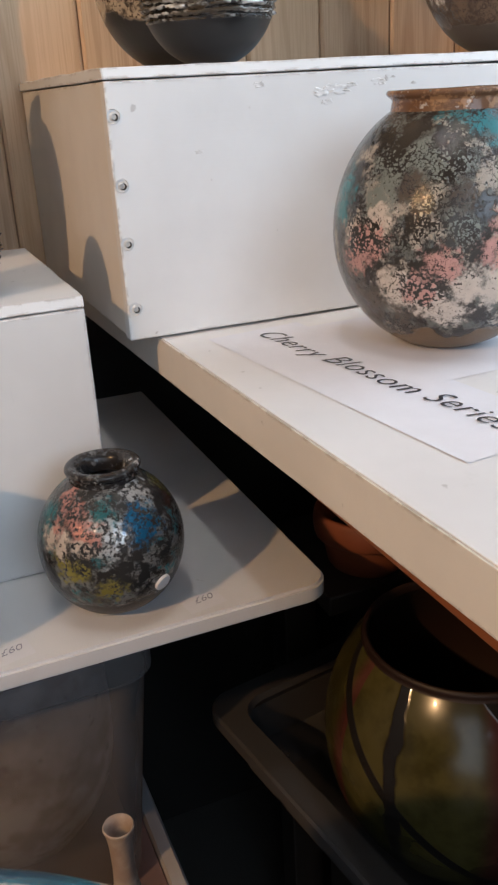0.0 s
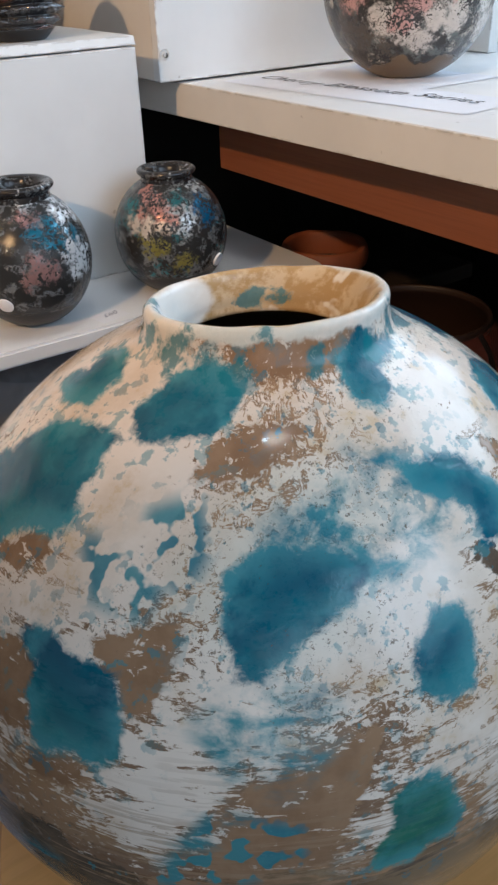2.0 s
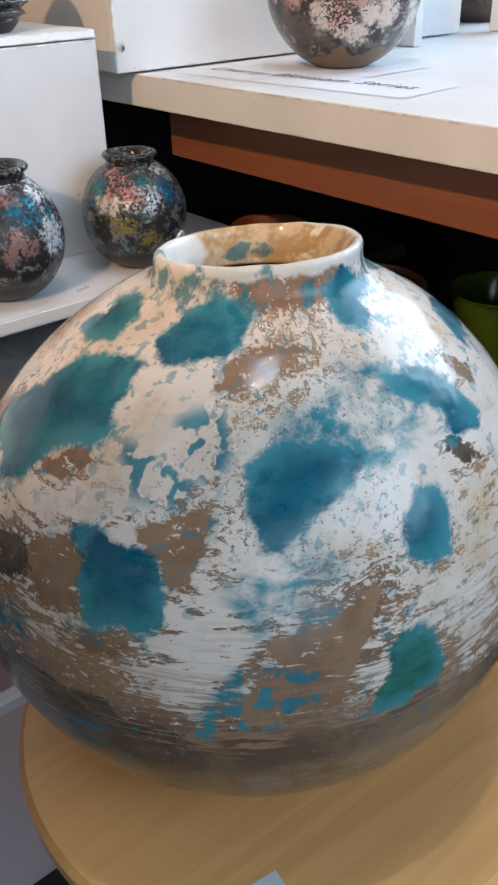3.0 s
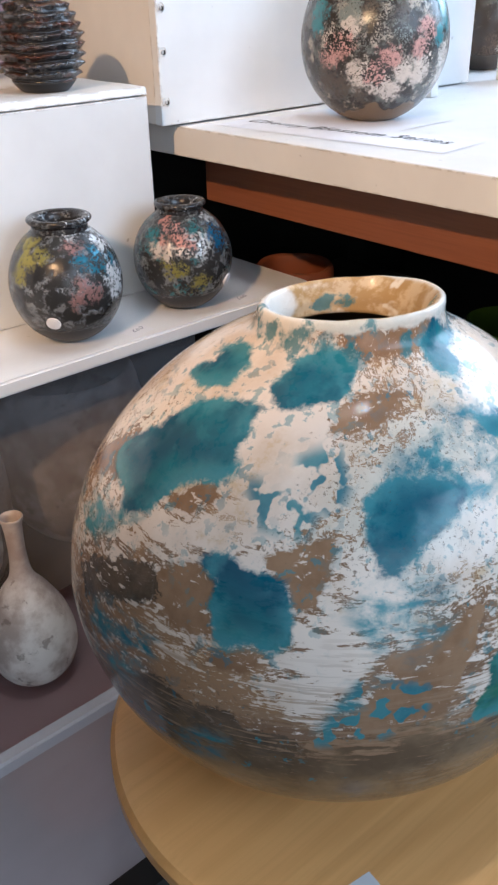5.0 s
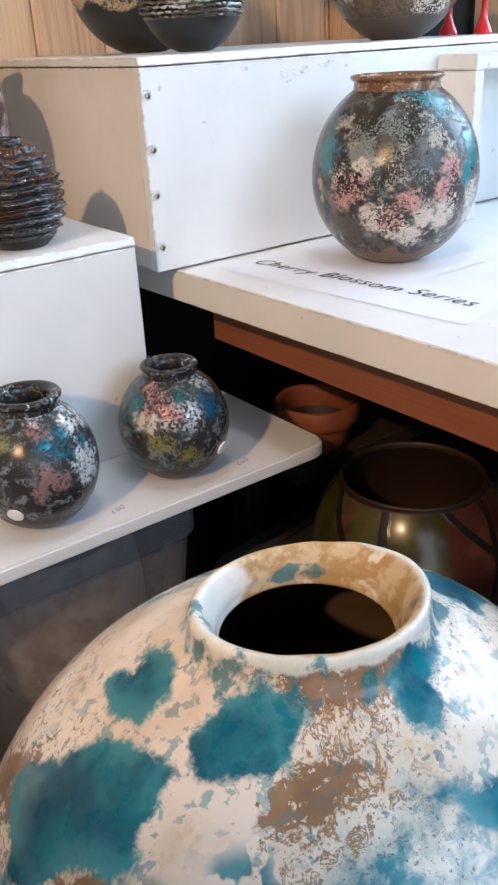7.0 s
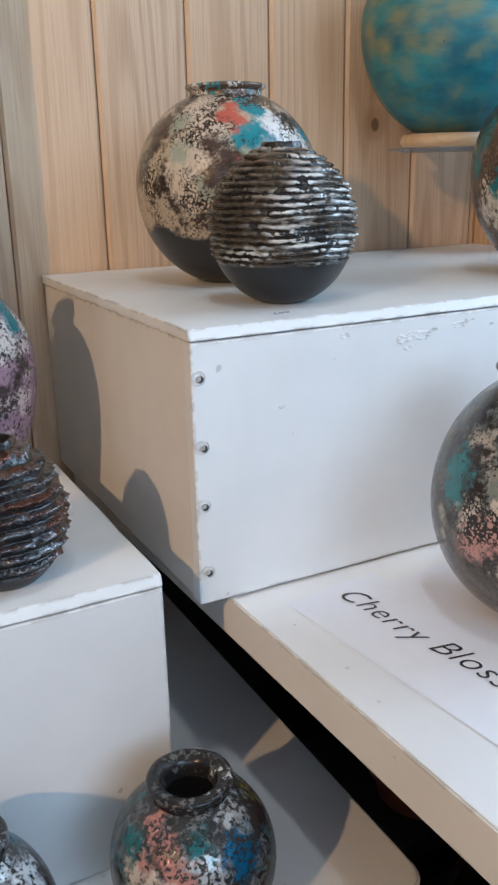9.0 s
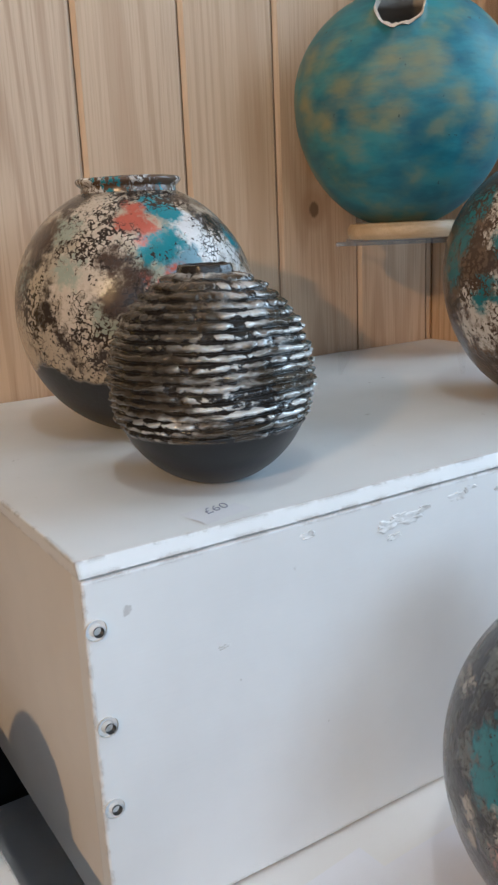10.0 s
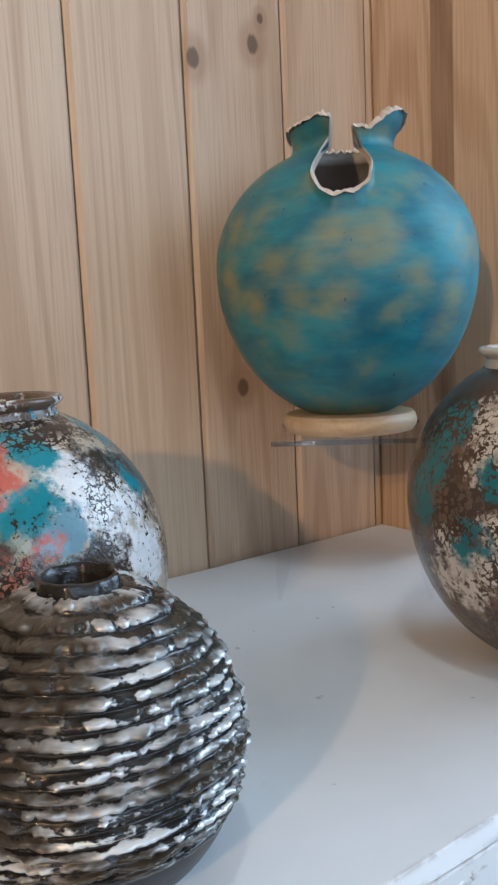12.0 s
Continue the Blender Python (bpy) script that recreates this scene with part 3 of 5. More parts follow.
def mottled(name, ground, layers, rough=0.22, metal=0.0, coat=0.3, foot=None, crawl=140.0, seed=0.0, relief=0.5, worms=False, soft=0.018, keep=0.0):
    """Raku-like glaze: a ground colour on which layers of (colour, patches or None, noise scale, low, high) lie, broken by crawling."""
    m = Net(name)
    base = m.warp(shift=(seed, seed * 1.7, seed * 0.6))
    gap = m.noise(crawl * 2.3, 5, 0.62, base)
    drift = m.noise(60, 3, 0.5, base)
    gap = m.math("ADD", m.math("MULTIPLY", gap, 0.72), m.math("MULTIPLY", drift, 0.28))
    if worms:
        vein = m.math("ABSOLUTE", m.math("SUBTRACT", m.noise(crawl * 1.5, 3, 0.5, m.warp(shift=(seed + 5, 2, 1))), 0.5))
        gap = m.math("MINIMUM", m.math("ADD", gap, 0.06), m.math("ADD", m.math("MULTIPLY_ADD", vein, 2.2, 0.40), m.math("MULTIPLY", m.math("SUBTRACT", m.noise(38, 3, 0.5, m.warp(shift=(seed + 8, 3, 5))), 0.47), 0.9)))
    wide = m.noise(24, 4, 0.55, base)
    c = m.mix(wide, ground, tuple(v * 1.4 + 0.004 for v in ground))
    tall = None
    for n, (colour, places, scale, low, high) in enumerate(layers):
        fray = m.noise(scale * 1.5, 6, 0.66, m.warp(shift=(seed + 2.3 * n, 1.1 * n, -0.7 * n)))
        mask = m.spots(places, fray, 0.004, 1.1) if places else m.step(fray, low, high)
        hold = 0.035 if places and scale < 85 else 0.0
        mask = m.math("MULTIPLY", mask, m.step(gap, 0.490 - soft - hold - keep + 0.012 * (n % 3), 0.490 + soft - hold - keep + 0.012 * (n % 3)))
        shade = m.mix(fray, tuple(v * 0.7 for v in colour), tuple(min(1.0, v * 1.2) for v in colour))
        c = m.mix(mask, c, shade)
        tall = mask if tall is None else m.math("MAXIMUM", tall, mask)
    if foot:
        lift = m.height(foot[0] - 0.002, foot[0] + 0.002, wide, foot[1])
        c = m.mix(lift, foot[2], c)
        tall = m.math("MULTIPLY", tall, lift)
        gloss = m.mixf(lift, 0.42, rough)
    else:
        gloss = m.mixf(tall, rough + 0.05, rough)
    m.bump(m.math("ADD", m.math("MULTIPLY", tall, 0.8), m.math("MULTIPLY", gap, 0.35)), relief, 0.0013)
    return m.done(c, gloss, metal, coat * 0.5, 0.4)


PINK, CREAM, TEAL = (0.54, 0.26, 0.22), (0.66, 0.57, 0.49), (0.035, 0.22, 0.26)
SMOKE, OCHRE = (0.018, 0.016, 0.016), (0.27, 0.24, 0.055)
JAR_GLAZE = jar_glaze()
LUSTRE = (0.034, 0.033, 0.033)
POD_GLAZE = mottled("dark_speckled_glaze", LUSTRE, [
    ((0.20, 0.21, 0.21), None, 60, 0.50, 0.60),
    ((0.05, 0.17, 0.19), None, 34, 0.57, 0.64),
    # silver flecks; the topmost two paint a highlight into the glaze
    ((0.48, 0.50, 0.51), [(-0.011, -0.034, 0.075, 0.008), (-0.005, -0.038, 0.071, 0.009), (-0.004, -0.042, 0.065, 0.008), (-0.011, -0.042, 0.061, 0.007), (0.013, -0.02, 0.085, 0.009), (0.014, -0.025, 0.082, 0.007)], 100, 0, 0),
    ((0.030, 0.15, 0.17), [(-0.037, -0.007, 0.073, 0.009), (-0.009, -0.031, 0.079, 0.007)], 95, 0, 0),
    ((0.012, 0.12, 0.26), [(0.011, -0.035, 0.074, 0.008), (0.01, -0.04, 0.066, 0.007), (0.017, -0.037, 0.067, 0.008)], 95, 0, 0),
    (OCHRE, [(-0.037, -0.026, 0.051, 0.0056), (-0.032, -0.033, 0.045, 0.0056), (-0.027, -0.037, 0.046, 0.0048), (-0.015, -0.041, 0.032, 0.0056), (-0.01, -0.043, 0.034, 0.0048), (0.03, -0.005, 0.081, 0.0056), (0.033, -0.008, 0.077, 0.0048)], 90, 0, 0),
    (CREAM, [(-0.039, -0.017, 0.064, 0.007), (-0.036, -0.025, 0.061, 0.007), (-0.024, -0.036, 0.063, 0.005)], 110, 0, 0),
    (PINK, [(-0.024, -0.011, 0.084, 0.006), (-0.026, -0.022, 0.077, 0.0065), (-0.023, -0.031, 0.071, 0.006), (-0.018, -0.036, 0.069, 0.004), (-0.033, -0.02, 0.07, 0.003)], 90, 0, 0),
], 0.20, 0.35, 0.4, (0.020, 0.012, LUSTRE), 170, 1.0, 0.7, soft=0.035, keep=0.035)
POD_GLAZE_B = mottled("dark_lustre_glaze", LUSTRE, [
    ((0.20, 0.21, 0.22), None, 52, 0.50, 0.60),
    (OCHRE, [(-0.028, -0.004, 0.086, 0.008), (-0.037, -0.007, 0.077, 0.008), (-0.044, -0.005, 0.065, 0.007), (-0.03, -0.018, 0.08, 0.007), (-0.028, 0.011, 0.084, 0.006)], 80, 0, 0),
    ((0.30, 0.17, 0.16), [(-0.007, -0.031, 0.083, 0.007), (-0.009, -0.046, 0.054, 0.009), (-0.016, -0.045, 0.047, 0.007), (-0.002, -0.048, 0.051, 0.007)], 90, 0, 0),
    ((0.016, 0.13, 0.20), [(0.008, -0.037, 0.077, 0.009), (-0.005, -0.039, 0.075, 0.007), (0.013, -0.042, 0.067, 0.009), (0.024, -0.035, 0.07, 0.007), (0.028, 0.012, 0.084, 0.008), (0.019, -0.037, 0.071, 0.008)], 95, 0, 0),
    # white patches, in part the window's glare painted onto the lustre
    ((0.72, 0.74, 0.76), [(0.018, -0.014, 0.09, 0.009), (0.03, -0.015, 0.082, 0.01), (0.02, -0.041, 0.061, 0.009), (0.022, -0.042, 0.049, 0.008), (-0.005, -0.018, 0.092, 0.007), (0.018, -0.026, 0.083, 0.009), (0.029, -0.016, 0.082, 0.009), (0.03, -0.036, 0.056, 0.009), (0.031, -0.037, 0.047, 0.008), (0.021, -0.042, 0.057, 0.008)], 100, 0, 0),
], 0.20, 0.35, 0.4, (0.018, 0.01, LUSTRE), 150, 4.0, 0.7, soft=0.035, keep=0.035)
BLOSSOM_GLAZE = mottled("cherry_blossom_glaze", (0.024, 0.020, 0.017), [
    ((0.12, 0.125, 0.112), None, 34, 0.48, 0.55),
    ((0.36, 0.32, 0.27), None, 30, 0.54, 0.62),
    ((0.19, 0.21, 0.19), [(-0.054, -0.022, 0.113, 0.012), (-0.062, -0.023, 0.098, 0.012), (-0.034, -0.048, 0.112, 0.01), (-0.042, -0.036, 0.117, 0.01), (-0.034, -0.062, 0.082, 0.009)], 90, 0, 0),
    ((0.56, 0.49, 0.43), [(-0.056, -0.036, 0.045, 0.011), (-0.043, -0.047, 0.039, 0.011), (-0.03, -0.061, 0.049, 0.01), (-0.013, -0.066, 0.047, 0.011), (-0.033, -0.051, 0.033, 0.01), (-0.061, -0.031, 0.05, 0.008), (-0.011, -0.069, 0.056, 0.01), (-0.071, -0.005, 0.077, 0.008), (-0.065, -0.026, 0.085, 0.009), (0.03, -0.06, 0.04, 0.016), (0.02, -0.065, 0.06, 0.012)], 130, 0, 0),
    ((0.50, 0.27, 0.24), [(-0.071, -0.012, 0.068, 0.01), (-0.068, -0.023, 0.073, 0.009), (-0.071, -0.005, 0.06, 0.008), (-0.049, -0.046, 0.047, 0.01), (-0.043, -0.056, 0.062, 0.009), (-0.007, -0.07, 0.084, 0.01), (-0.016, -0.07, 0.071, 0.009), (0.045, -0.052, 0.07, 0.016)], 120, 0, 0),
    ((0.085, 0.068, 0.055), [(-0.061, -0.01, 0.035, 0.013), (-0.065, -0.0, 0.042, 0.011), (-0.052, -0.039, 0.102, 0.009), (-0.034, -0.058, 0.097, 0.009), (-0.048, -0.026, 0.025, 0.009)], 90, 0, 0),
    ((0.04, 0.19, 0.22), [(-0.011, -0.036, 0.132, 0.011), (-0.002, -0.044, 0.127, 0.011), (-0.017, -0.028, 0.135, 0.009), (-0.064, 0.01, 0.101, 0.01), (-0.069, 0.01, 0.089, 0.009), (0.023, -0.06, 0.103, 0.011), (0.023, -0.065, 0.09, 0.01), (0.01, -0.071, 0.078, 0.009), (0.06, -0.02, 0.10, 0.016)], 80, 0, 0),
], 0.15, 0.0, 0.5, (0.014, 0.045, (0.15, 0.095, 0.05)), 200, 2.0, 0.6, True, soft=0.018, keep=0.018)
OLD_GLAZE = mottled("smoked_raku_glaze", (0.030, 0.020, 0.015), [
    ((0.46, 0.37, 0.27), None, 16, 0.42, 0.50),
    ((0.60, 0.49, 0.38), [(-0.031, -0.025, 0.131, 0.013), (-0.042, -0.029, 0.122, 0.013), (-0.038, -0.045, 0.112, 0.012), (-0.052, -0.042, 0.097, 0.012), (-0.046, -0.052, 0.092, 0.011), (-0.057, -0.043, 0.075, 0.011), (-0.046, -0.055, 0.075, 0.01), (-0.035, -0.062, 0.068, 0.009), (-0.052, -0.048, 0.065, 0.01), (-0.058, -0.039, 0.088, 0.01)], 110, 0, 0),
    ((0.34, 0.36, 0.28), [(-0.05, -0.022, 0.119, 0.009), (-0.046, -0.055, 0.073, 0.008), (-0.056, -0.037, 0.098, 0.008), (-0.02, -0.063, 0.099, 0.008), (-0.060, 0.0, 0.09, 0.010)], 90, 0, 0),
    ((0.075, 0.045, 0.03), [(-0.034, -0.062, 0.086, 0.01), (-0.04, -0.059, 0.081, 0.009), (-0.037, -0.054, 0.102, 0.008), (-0.027, -0.063, 0.092, 0.008), (-0.057, -0.007, 0.116, 0.012)], 90, 0, 0),
    ((0.74, 0.72, 0.70), [(0.009, -0.056, 0.116, 0.011), (0.014, -0.06, 0.109, 0.012), (0.019, -0.062, 0.103, 0.01), (0.006, -0.053, 0.12, 0.008), (0.034, -0.055, 0.103, 0.009), (0.022, -0.064, 0.095, 0.009), (0.007, -0.063, 0.105, 0.009), (0.035, -0.055, 0.08, 0.014)], 120, 0, 0),
    (TEAL, [(-0.004, -0.042, 0.13, 0.009), (-0.009, -0.06, 0.11, 0.01), (-0.016, -0.061, 0.107, 0.009), (-0.006, -0.062, 0.108, 0.008), (-0.001, -0.046, 0.127, 0.008), (0.041, -0.023, 0.126, 0.009), (0.041, -0.044, 0.111, 0.008), (0.034, -0.019, 0.132, 0.008), (0.05, -0.03, 0.11, 0.012)], 70, 0, 0),
    ((0.16, 0.28, 0.34), [(0.003, -0.067, 0.097, 0.009), (-0.004, -0.068, 0.095, 0.008)], 80, 0, 0),
    ((0.46, 0.11, 0.07), [(-0.022, -0.046, 0.123, 0.0068), (-0.019, -0.050, 0.120, 0.006), (-0.019, -0.054, 0.115, 0.0053), (-0.018, -0.041, 0.128, 0.0053), (-0.026, -0.046, 0.120, 0.0053), (-0.008, -0.067, 0.096, 0.0024), (-0.018, -0.068, 0.088, 0.0024), (-0.023, -0.067, 0.085, 0.0024)], 80, 0, 0),
], 0.12, 0.0, 0.5, (0.044, 0.036, (0.016, 0.015, 0.015)), 190, 6.0, 0.7, True, keep=0.022)
RIGHT_GLAZE = mottled("brown_teal_glaze", (0.050, 0.030, 0.019), [
    ((0.13, 0.085, 0.055), None, 16, 0.44, 0.52),
    ((0.56, 0.50, 0.43), [(-0.06, -0.001, 0.128, 0.009), (-0.066, -0.008, 0.117, 0.008), (-0.071, -0.006, 0.107, 0.008), (-0.074, 0.008, 0.067, 0.009), (-0.072, 0.003, 0.059, 0.009), (-0.067, 0.001, 0.046, 0.008), (-0.072, -0.01, 0.06, 0.009), (-0.074, -0.015, 0.079, 0.008), (-0.066, 0.016, 0.049, 0.009), (-0.01, -0.06, 0.035, 0.022), (0.02, -0.06, 0.06, 0.016)], 120, 0, 0),
    ((0.025, 0.15, 0.17), [(-0.061, 0.018, 0.122, 0.012), (-0.065, 0.024, 0.112, 0.012), (-0.068, 0.026, 0.101, 0.011), (-0.07, 0.029, 0.082, 0.01), (-0.072, -0.015, 0.099, 0.009), (-0.075, -0.002, 0.071, 0.009), (-0.059, 0.015, 0.126, 0.009), (-0.066, 0.034, 0.092, 0.01), (-0.02, -0.06, 0.11, 0.022), (0.03, -0.055, 0.12, 0.02)], 70, 0, 0),
], 0.15, 0.0, 0.4, (0.022, 0.02, (0.07, 0.052, 0.038)), 150, 3.0, 0.5, True)
LILAC_GLAZE = mottled("lilac_turquoise_glaze", (0.035, 0.030, 0.034), [
    ((0.36, 0.24, 0.32), None, 20, 0.34, 0.42),
    ((0.60, 0.50, 0.50), None, 40, 0.52, 0.58),
    ((0.70, 0.66, 0.64), [(0.030, -0.046, 0.118, 0.016), (0.012, -0.055, 0.112, 0.014), (-0.020, -0.050, 0.118, 0.016), (0.050, -0.020, 0.120, 0.014)], 90, 0, 0),
    ((0.025, 0.022, 0.025), [(0.045, -0.038, 0.096, 0.008), (0.040, -0.046, 0.088, 0.007), (0.010, -0.060, 0.082, 0.008)], 90, 0, 0),
    ((0.018, 0.20, 0.24), [(0, 0, 0.160, 0.042), (0.03, -0.02, 0.140, 0.020), (-0.01, -0.035, 0.138, 0.020), (0.03, 0.02, 0.140, 0.020), (-0.03, 0.02, 0.140, 0.020), (0.045, -0.03, 0.125, 0.010), (0.0, -0.058, 0.100, 0.008)], 60, 0, 0),
], 0.16, 0.0, 0.4, None, 170, 5.0, soft=0.03, keep=0.03)


def ribbed_glaze(name, dark, bright, warm, metal, shaded_side=()):
    """Metallic glaze, bright on the crests of the ridges and dark in the grooves; the spots paint in a shaded side."""
    m = Net(name)
    a = m.n.new("ShaderNodeAttribute")
    a.attribute_name = "crest"
    crest = a.outputs["Fac"]
    v = m.noise(130, 5, 0.65, m.warp((0.7, 0.7, 1.6)))
    w = m.noise(26, 4, 0.6, m.warp((1, 1, 2.5)))
    lit = m.step(m.math("ADD", crest, m.math("ADD", m.math("MULTIPLY", m.math("SUBTRACT", v, 0.5), 2.4), m.math("MULTIPLY", m.math("SUBTRACT", w, 0.5), 1.6))), 0.27, 0.46)
    shade = m.mix(m.step(w, 0.44, 0.58), bright, warm)
    # the dark room mirrored on one side, painted in as brown
    if shaded_side:
        shade = m.mix(m.math("MULTIPLY", m.spots(shaded_side, w, 0.014, 1.4), 0.92), shade, warm)
    c = m.mix(lit, dark, shade)
    m.bump(v, 0.6, 0.0015)
    return m.done(c, m.mixf(v, 0.30, 0.12), m.math("MULTIPLY", lit, metal), 0.3)


RIDGE_GLAZE = ribbed_glaze("silver_ridge_glaze", (0.020, 0.016, 0.013), (0.78, 0.77, 0.75), (0.075, 0.058, 0.040), 0.40, [(-0.046, 0.0, 0.070, 0.040), (-0.040, 0.012, 0.045, 0.030), (-0.030, -0.025, 0.085, 0.020)])
FLANGE_GLAZE = ribbed_glaze("copper_ridge_glaze", (0.014, 0.012, 0.012), (0.17, 0.17, 0.18), (0.10, 0.040, 0.026), 0.75)
SMOKED_CLAY = plain("smoked_black_clay", (0.008, 0.008, 0.009), 0.36, grain=120, vary=0.3)


def turquoise_clay():
    m = Net("turquoise_slip")
    band = m.noise(30, 5, 0.6, m.warp((0.7, 0.7, 2.2)))
    soft = m.noise(38, 3, 0.5, m.warp((0.9, 0.9, 1.3), shift=(4, 2, 1)))
    patch = m.noise(16, 2, 0.5, m.warp(shift=(1, 7, 3)))
    c = m.mix(m.step(band, 0.30, 0.70), (0.012, 0.115, 0.165), (0.040, 0.235, 0.275))
    c = m.mix(m.math("MULTIPLY", m.step(m.noise(26, 3, 0.5, m.warp(shift=(9, 9, 2))), 0.48, 0.68), 0.6), c, (0.006, 0.085, 0.145))
    olive = m.step(m.math("ADD", soft, m.math("MULTIPLY", m.math("SUBTRACT", patch, 0.5), 0.5)), 0.43, 0.66)
    c = m.mix(m.math("MULTIPLY", olive, 0.55), c, (0.10, 0.20, 0.16))
    smear = m.noise(60, 4, 0.6, m.warp((0.6, 0.6, 1.8), shift=(3, 5, 8)))
    cloud = m.spots([(-0.077, -0.01, 0.12, 0.0076), (-0.079, 0.01, 0.114, 0.0076), (-0.081, 0.014, 0.087, 0.0068), (-0.079, -0.022, 0.089, 0.0076), (-0.078, -0.009, 0.069, 0.0076), (-0.06, -0.054, 0.107, 0.0076), (-0.047, -0.066, 0.101, 0.0102), (-0.038, -0.071, 0.106, 0.0068), (-0.072, -0.033, 0.071, 0.0068), (-0.058, -0.055, 0.072, 0.0068), (-0.02, -0.079, 0.08, 0.0068), (0.009, -0.079, 0.07, 0.0076), (0.004, -0.071, 0.051, 0.0076), (-0.068, -0.025, 0.053, 0.0059), (-0.069, -0.044, 0.091, 0.0051)], smear, 0.011, 1.0)
    c = m.mix(m.math("MULTIPLY", cloud, 0.65), c, (0.29, 0.25, 0.10))
    core = m.step(m.math("ADD", soft, m.math("MULTIPLY", m.math("SUBTRACT", patch, 0.5), 0.5)), 0.57, 0.72)
    c = m.mix(m.math("MULTIPLY", core, 0.30), c, (0.32, 0.26, 0.11))
    c = m.mix(m.math("MULTIPLY", m.step(m.noise(170, 3), 0.70, 0.74), 0.7), c, (0.02, 0.05, 0.06))
    m.bump(m.math("ADD", band, m.math("MULTIPLY", m.noise(18, 2), 2.0)), 0.3, 0.0014)
    return m.done(c, m.mixf(band, 0.42, 0.58))


TURQUOISE = turquoise_clay()
TORN_INSIDE = plain("pale_inside_clay", (0.52, 0.48, 0.44), 0.7, grain=60)
RAW_CLAY = plain("pale_raw_clay", (0.60, 0.50, 0.41), 0.75, grain=90)
INNER_CLAY = plain("grey_inside_clay", (0.30, 0.28, 0.26), 0.7, grain=60)
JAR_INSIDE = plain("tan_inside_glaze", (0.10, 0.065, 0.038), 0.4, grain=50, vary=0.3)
DARK_LIP = mottled("dark_lip_glaze", SMOKE, [((0.13, 0.13, 0.13), None, 90, 0.50, 0.58), ((0.62, 0.62, 0.62), None, 70, 0.60, 0.64)], 0.16, 0.3, 0.4)
BROWN_LIP = mottled("brown_lip_glaze", (0.13, 0.065, 0.032), [((0.36, 0.20, 0.10), None, 40, 0.48, 0.56), ((0.60, 0.54, 0.48), None, 50, 0.58, 0.62), (TEAL, None, 44, 0.62, 0.66)], 0.2, 0.0, 0.4)
SMOKED_LIP = mottled("white_teal_lip_glaze", (0.09, 0.055, 0.034), [((0.66, 0.62, 0.58), None, 28, 0.48, 0.54), (TEAL, None, 32, 0.54, 0.59)], 0.15, 0.0, 0.5)
WHITE_LIP = plain("white_lip_glaze", (0.66, 0.63, 0.58), 0.15, grain=70, coat=0.5)
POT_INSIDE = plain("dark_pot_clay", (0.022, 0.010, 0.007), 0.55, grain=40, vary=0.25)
# a darker terracotta for the small pot than for the bowls
TERRA_DARK = plain("darker_terracotta", (0.22, 0.060, 0.024), 0.6, grain=40, vary=0.25)
TERRACOTTA = plain("terracotta", (0.50, 0.16, 0.08), 0.55, grain=40, vary=0.25)


def stained_clay():
    m = Net("chalky_bottle_clay")
    v, w = m.noise(26, 5, 0.6), m.noise(70, 4, 0.6)
    c = m.mix(m.step(v, 0.40, 0.62), (0.74, 0.70, 0.66), (0.42, 0.35, 0.31))
    c = m.mix(m.math("MULTIPLY", m.step(w, 0.62, 0.68), 0.6), c, (0.16, 0.12, 0.10))
    c = m.mix(m.math("MULTIPLY", m.height(0.08, 0.12, v, 0.05), 0.45), c, (0.30, 0.20, 0.16))
    m.bump(w, 0.2, 0.001)
    return m.done(c, 0.5)


BISQUE = stained_clay()
GREEN_GLAZE = plain("olive_green_glaze", (0.075, 0.12, 0.012), 0.2, grain=30, vary=0.35, coat=0.4)
RED_GLAZE = plain("red_glaze", (0.55, 0.02, 0.02), 0.15, coat=0.5)


def patchwork_glaze():
    m = Net("patchwork_glaze")
    s = m.n.new("ShaderNodeSeparateXYZ")
    m.link(m.co, s.inputs[0])
    turn = m.math("ARCTAN2", s.outputs[1], s.outputs[0])
    wob = m.noise(16, 3)
    saw = m.math("ABSOLUTE", m.math("SINE", m.math("MULTIPLY_ADD", turn, 2.5, m.math("MULTIPLY", wob, 0.8))))
    slant = m.math("ABSOLUTE", m.math("SINE", m.math("ADD", m.math("MULTIPLY", turn, 2.0), m.math("MULTIPLY", s.outputs[2], 22.0))))
    line = m.math("MAXIMUM", m.math("SUBTRACT", 1.0, m.step(saw, 0.10, 0.16)), m.math("SUBTRACT", 1.0, m.step(slant, 0.09, 0.14)))
    side = m.step(m.math("SINE", m.math("MULTIPLY_ADD", turn, 1.25, 2.5)), -0.1, 0.1)
    tint = m.step(m.noise(22, 4, 0.6), 0.4, 0.65)
    c = m.mix(side, m.mix(tint, (0.040, 0.036, 0.010), (0.085, 0.075, 0.024)), m.mix(tint, (0.065, 0.020, 0.016), (0.115, 0.045, 0.034)))
    c = m.mix(line, c, (0.016, 0.014, 0.013))
    m.bump(m.math("ADD", line, wob), 0.3, 0.0015)
    return m.done(c, 0.24, 0.0, 0.15)


PATCHWORK = patchwork_glaze()

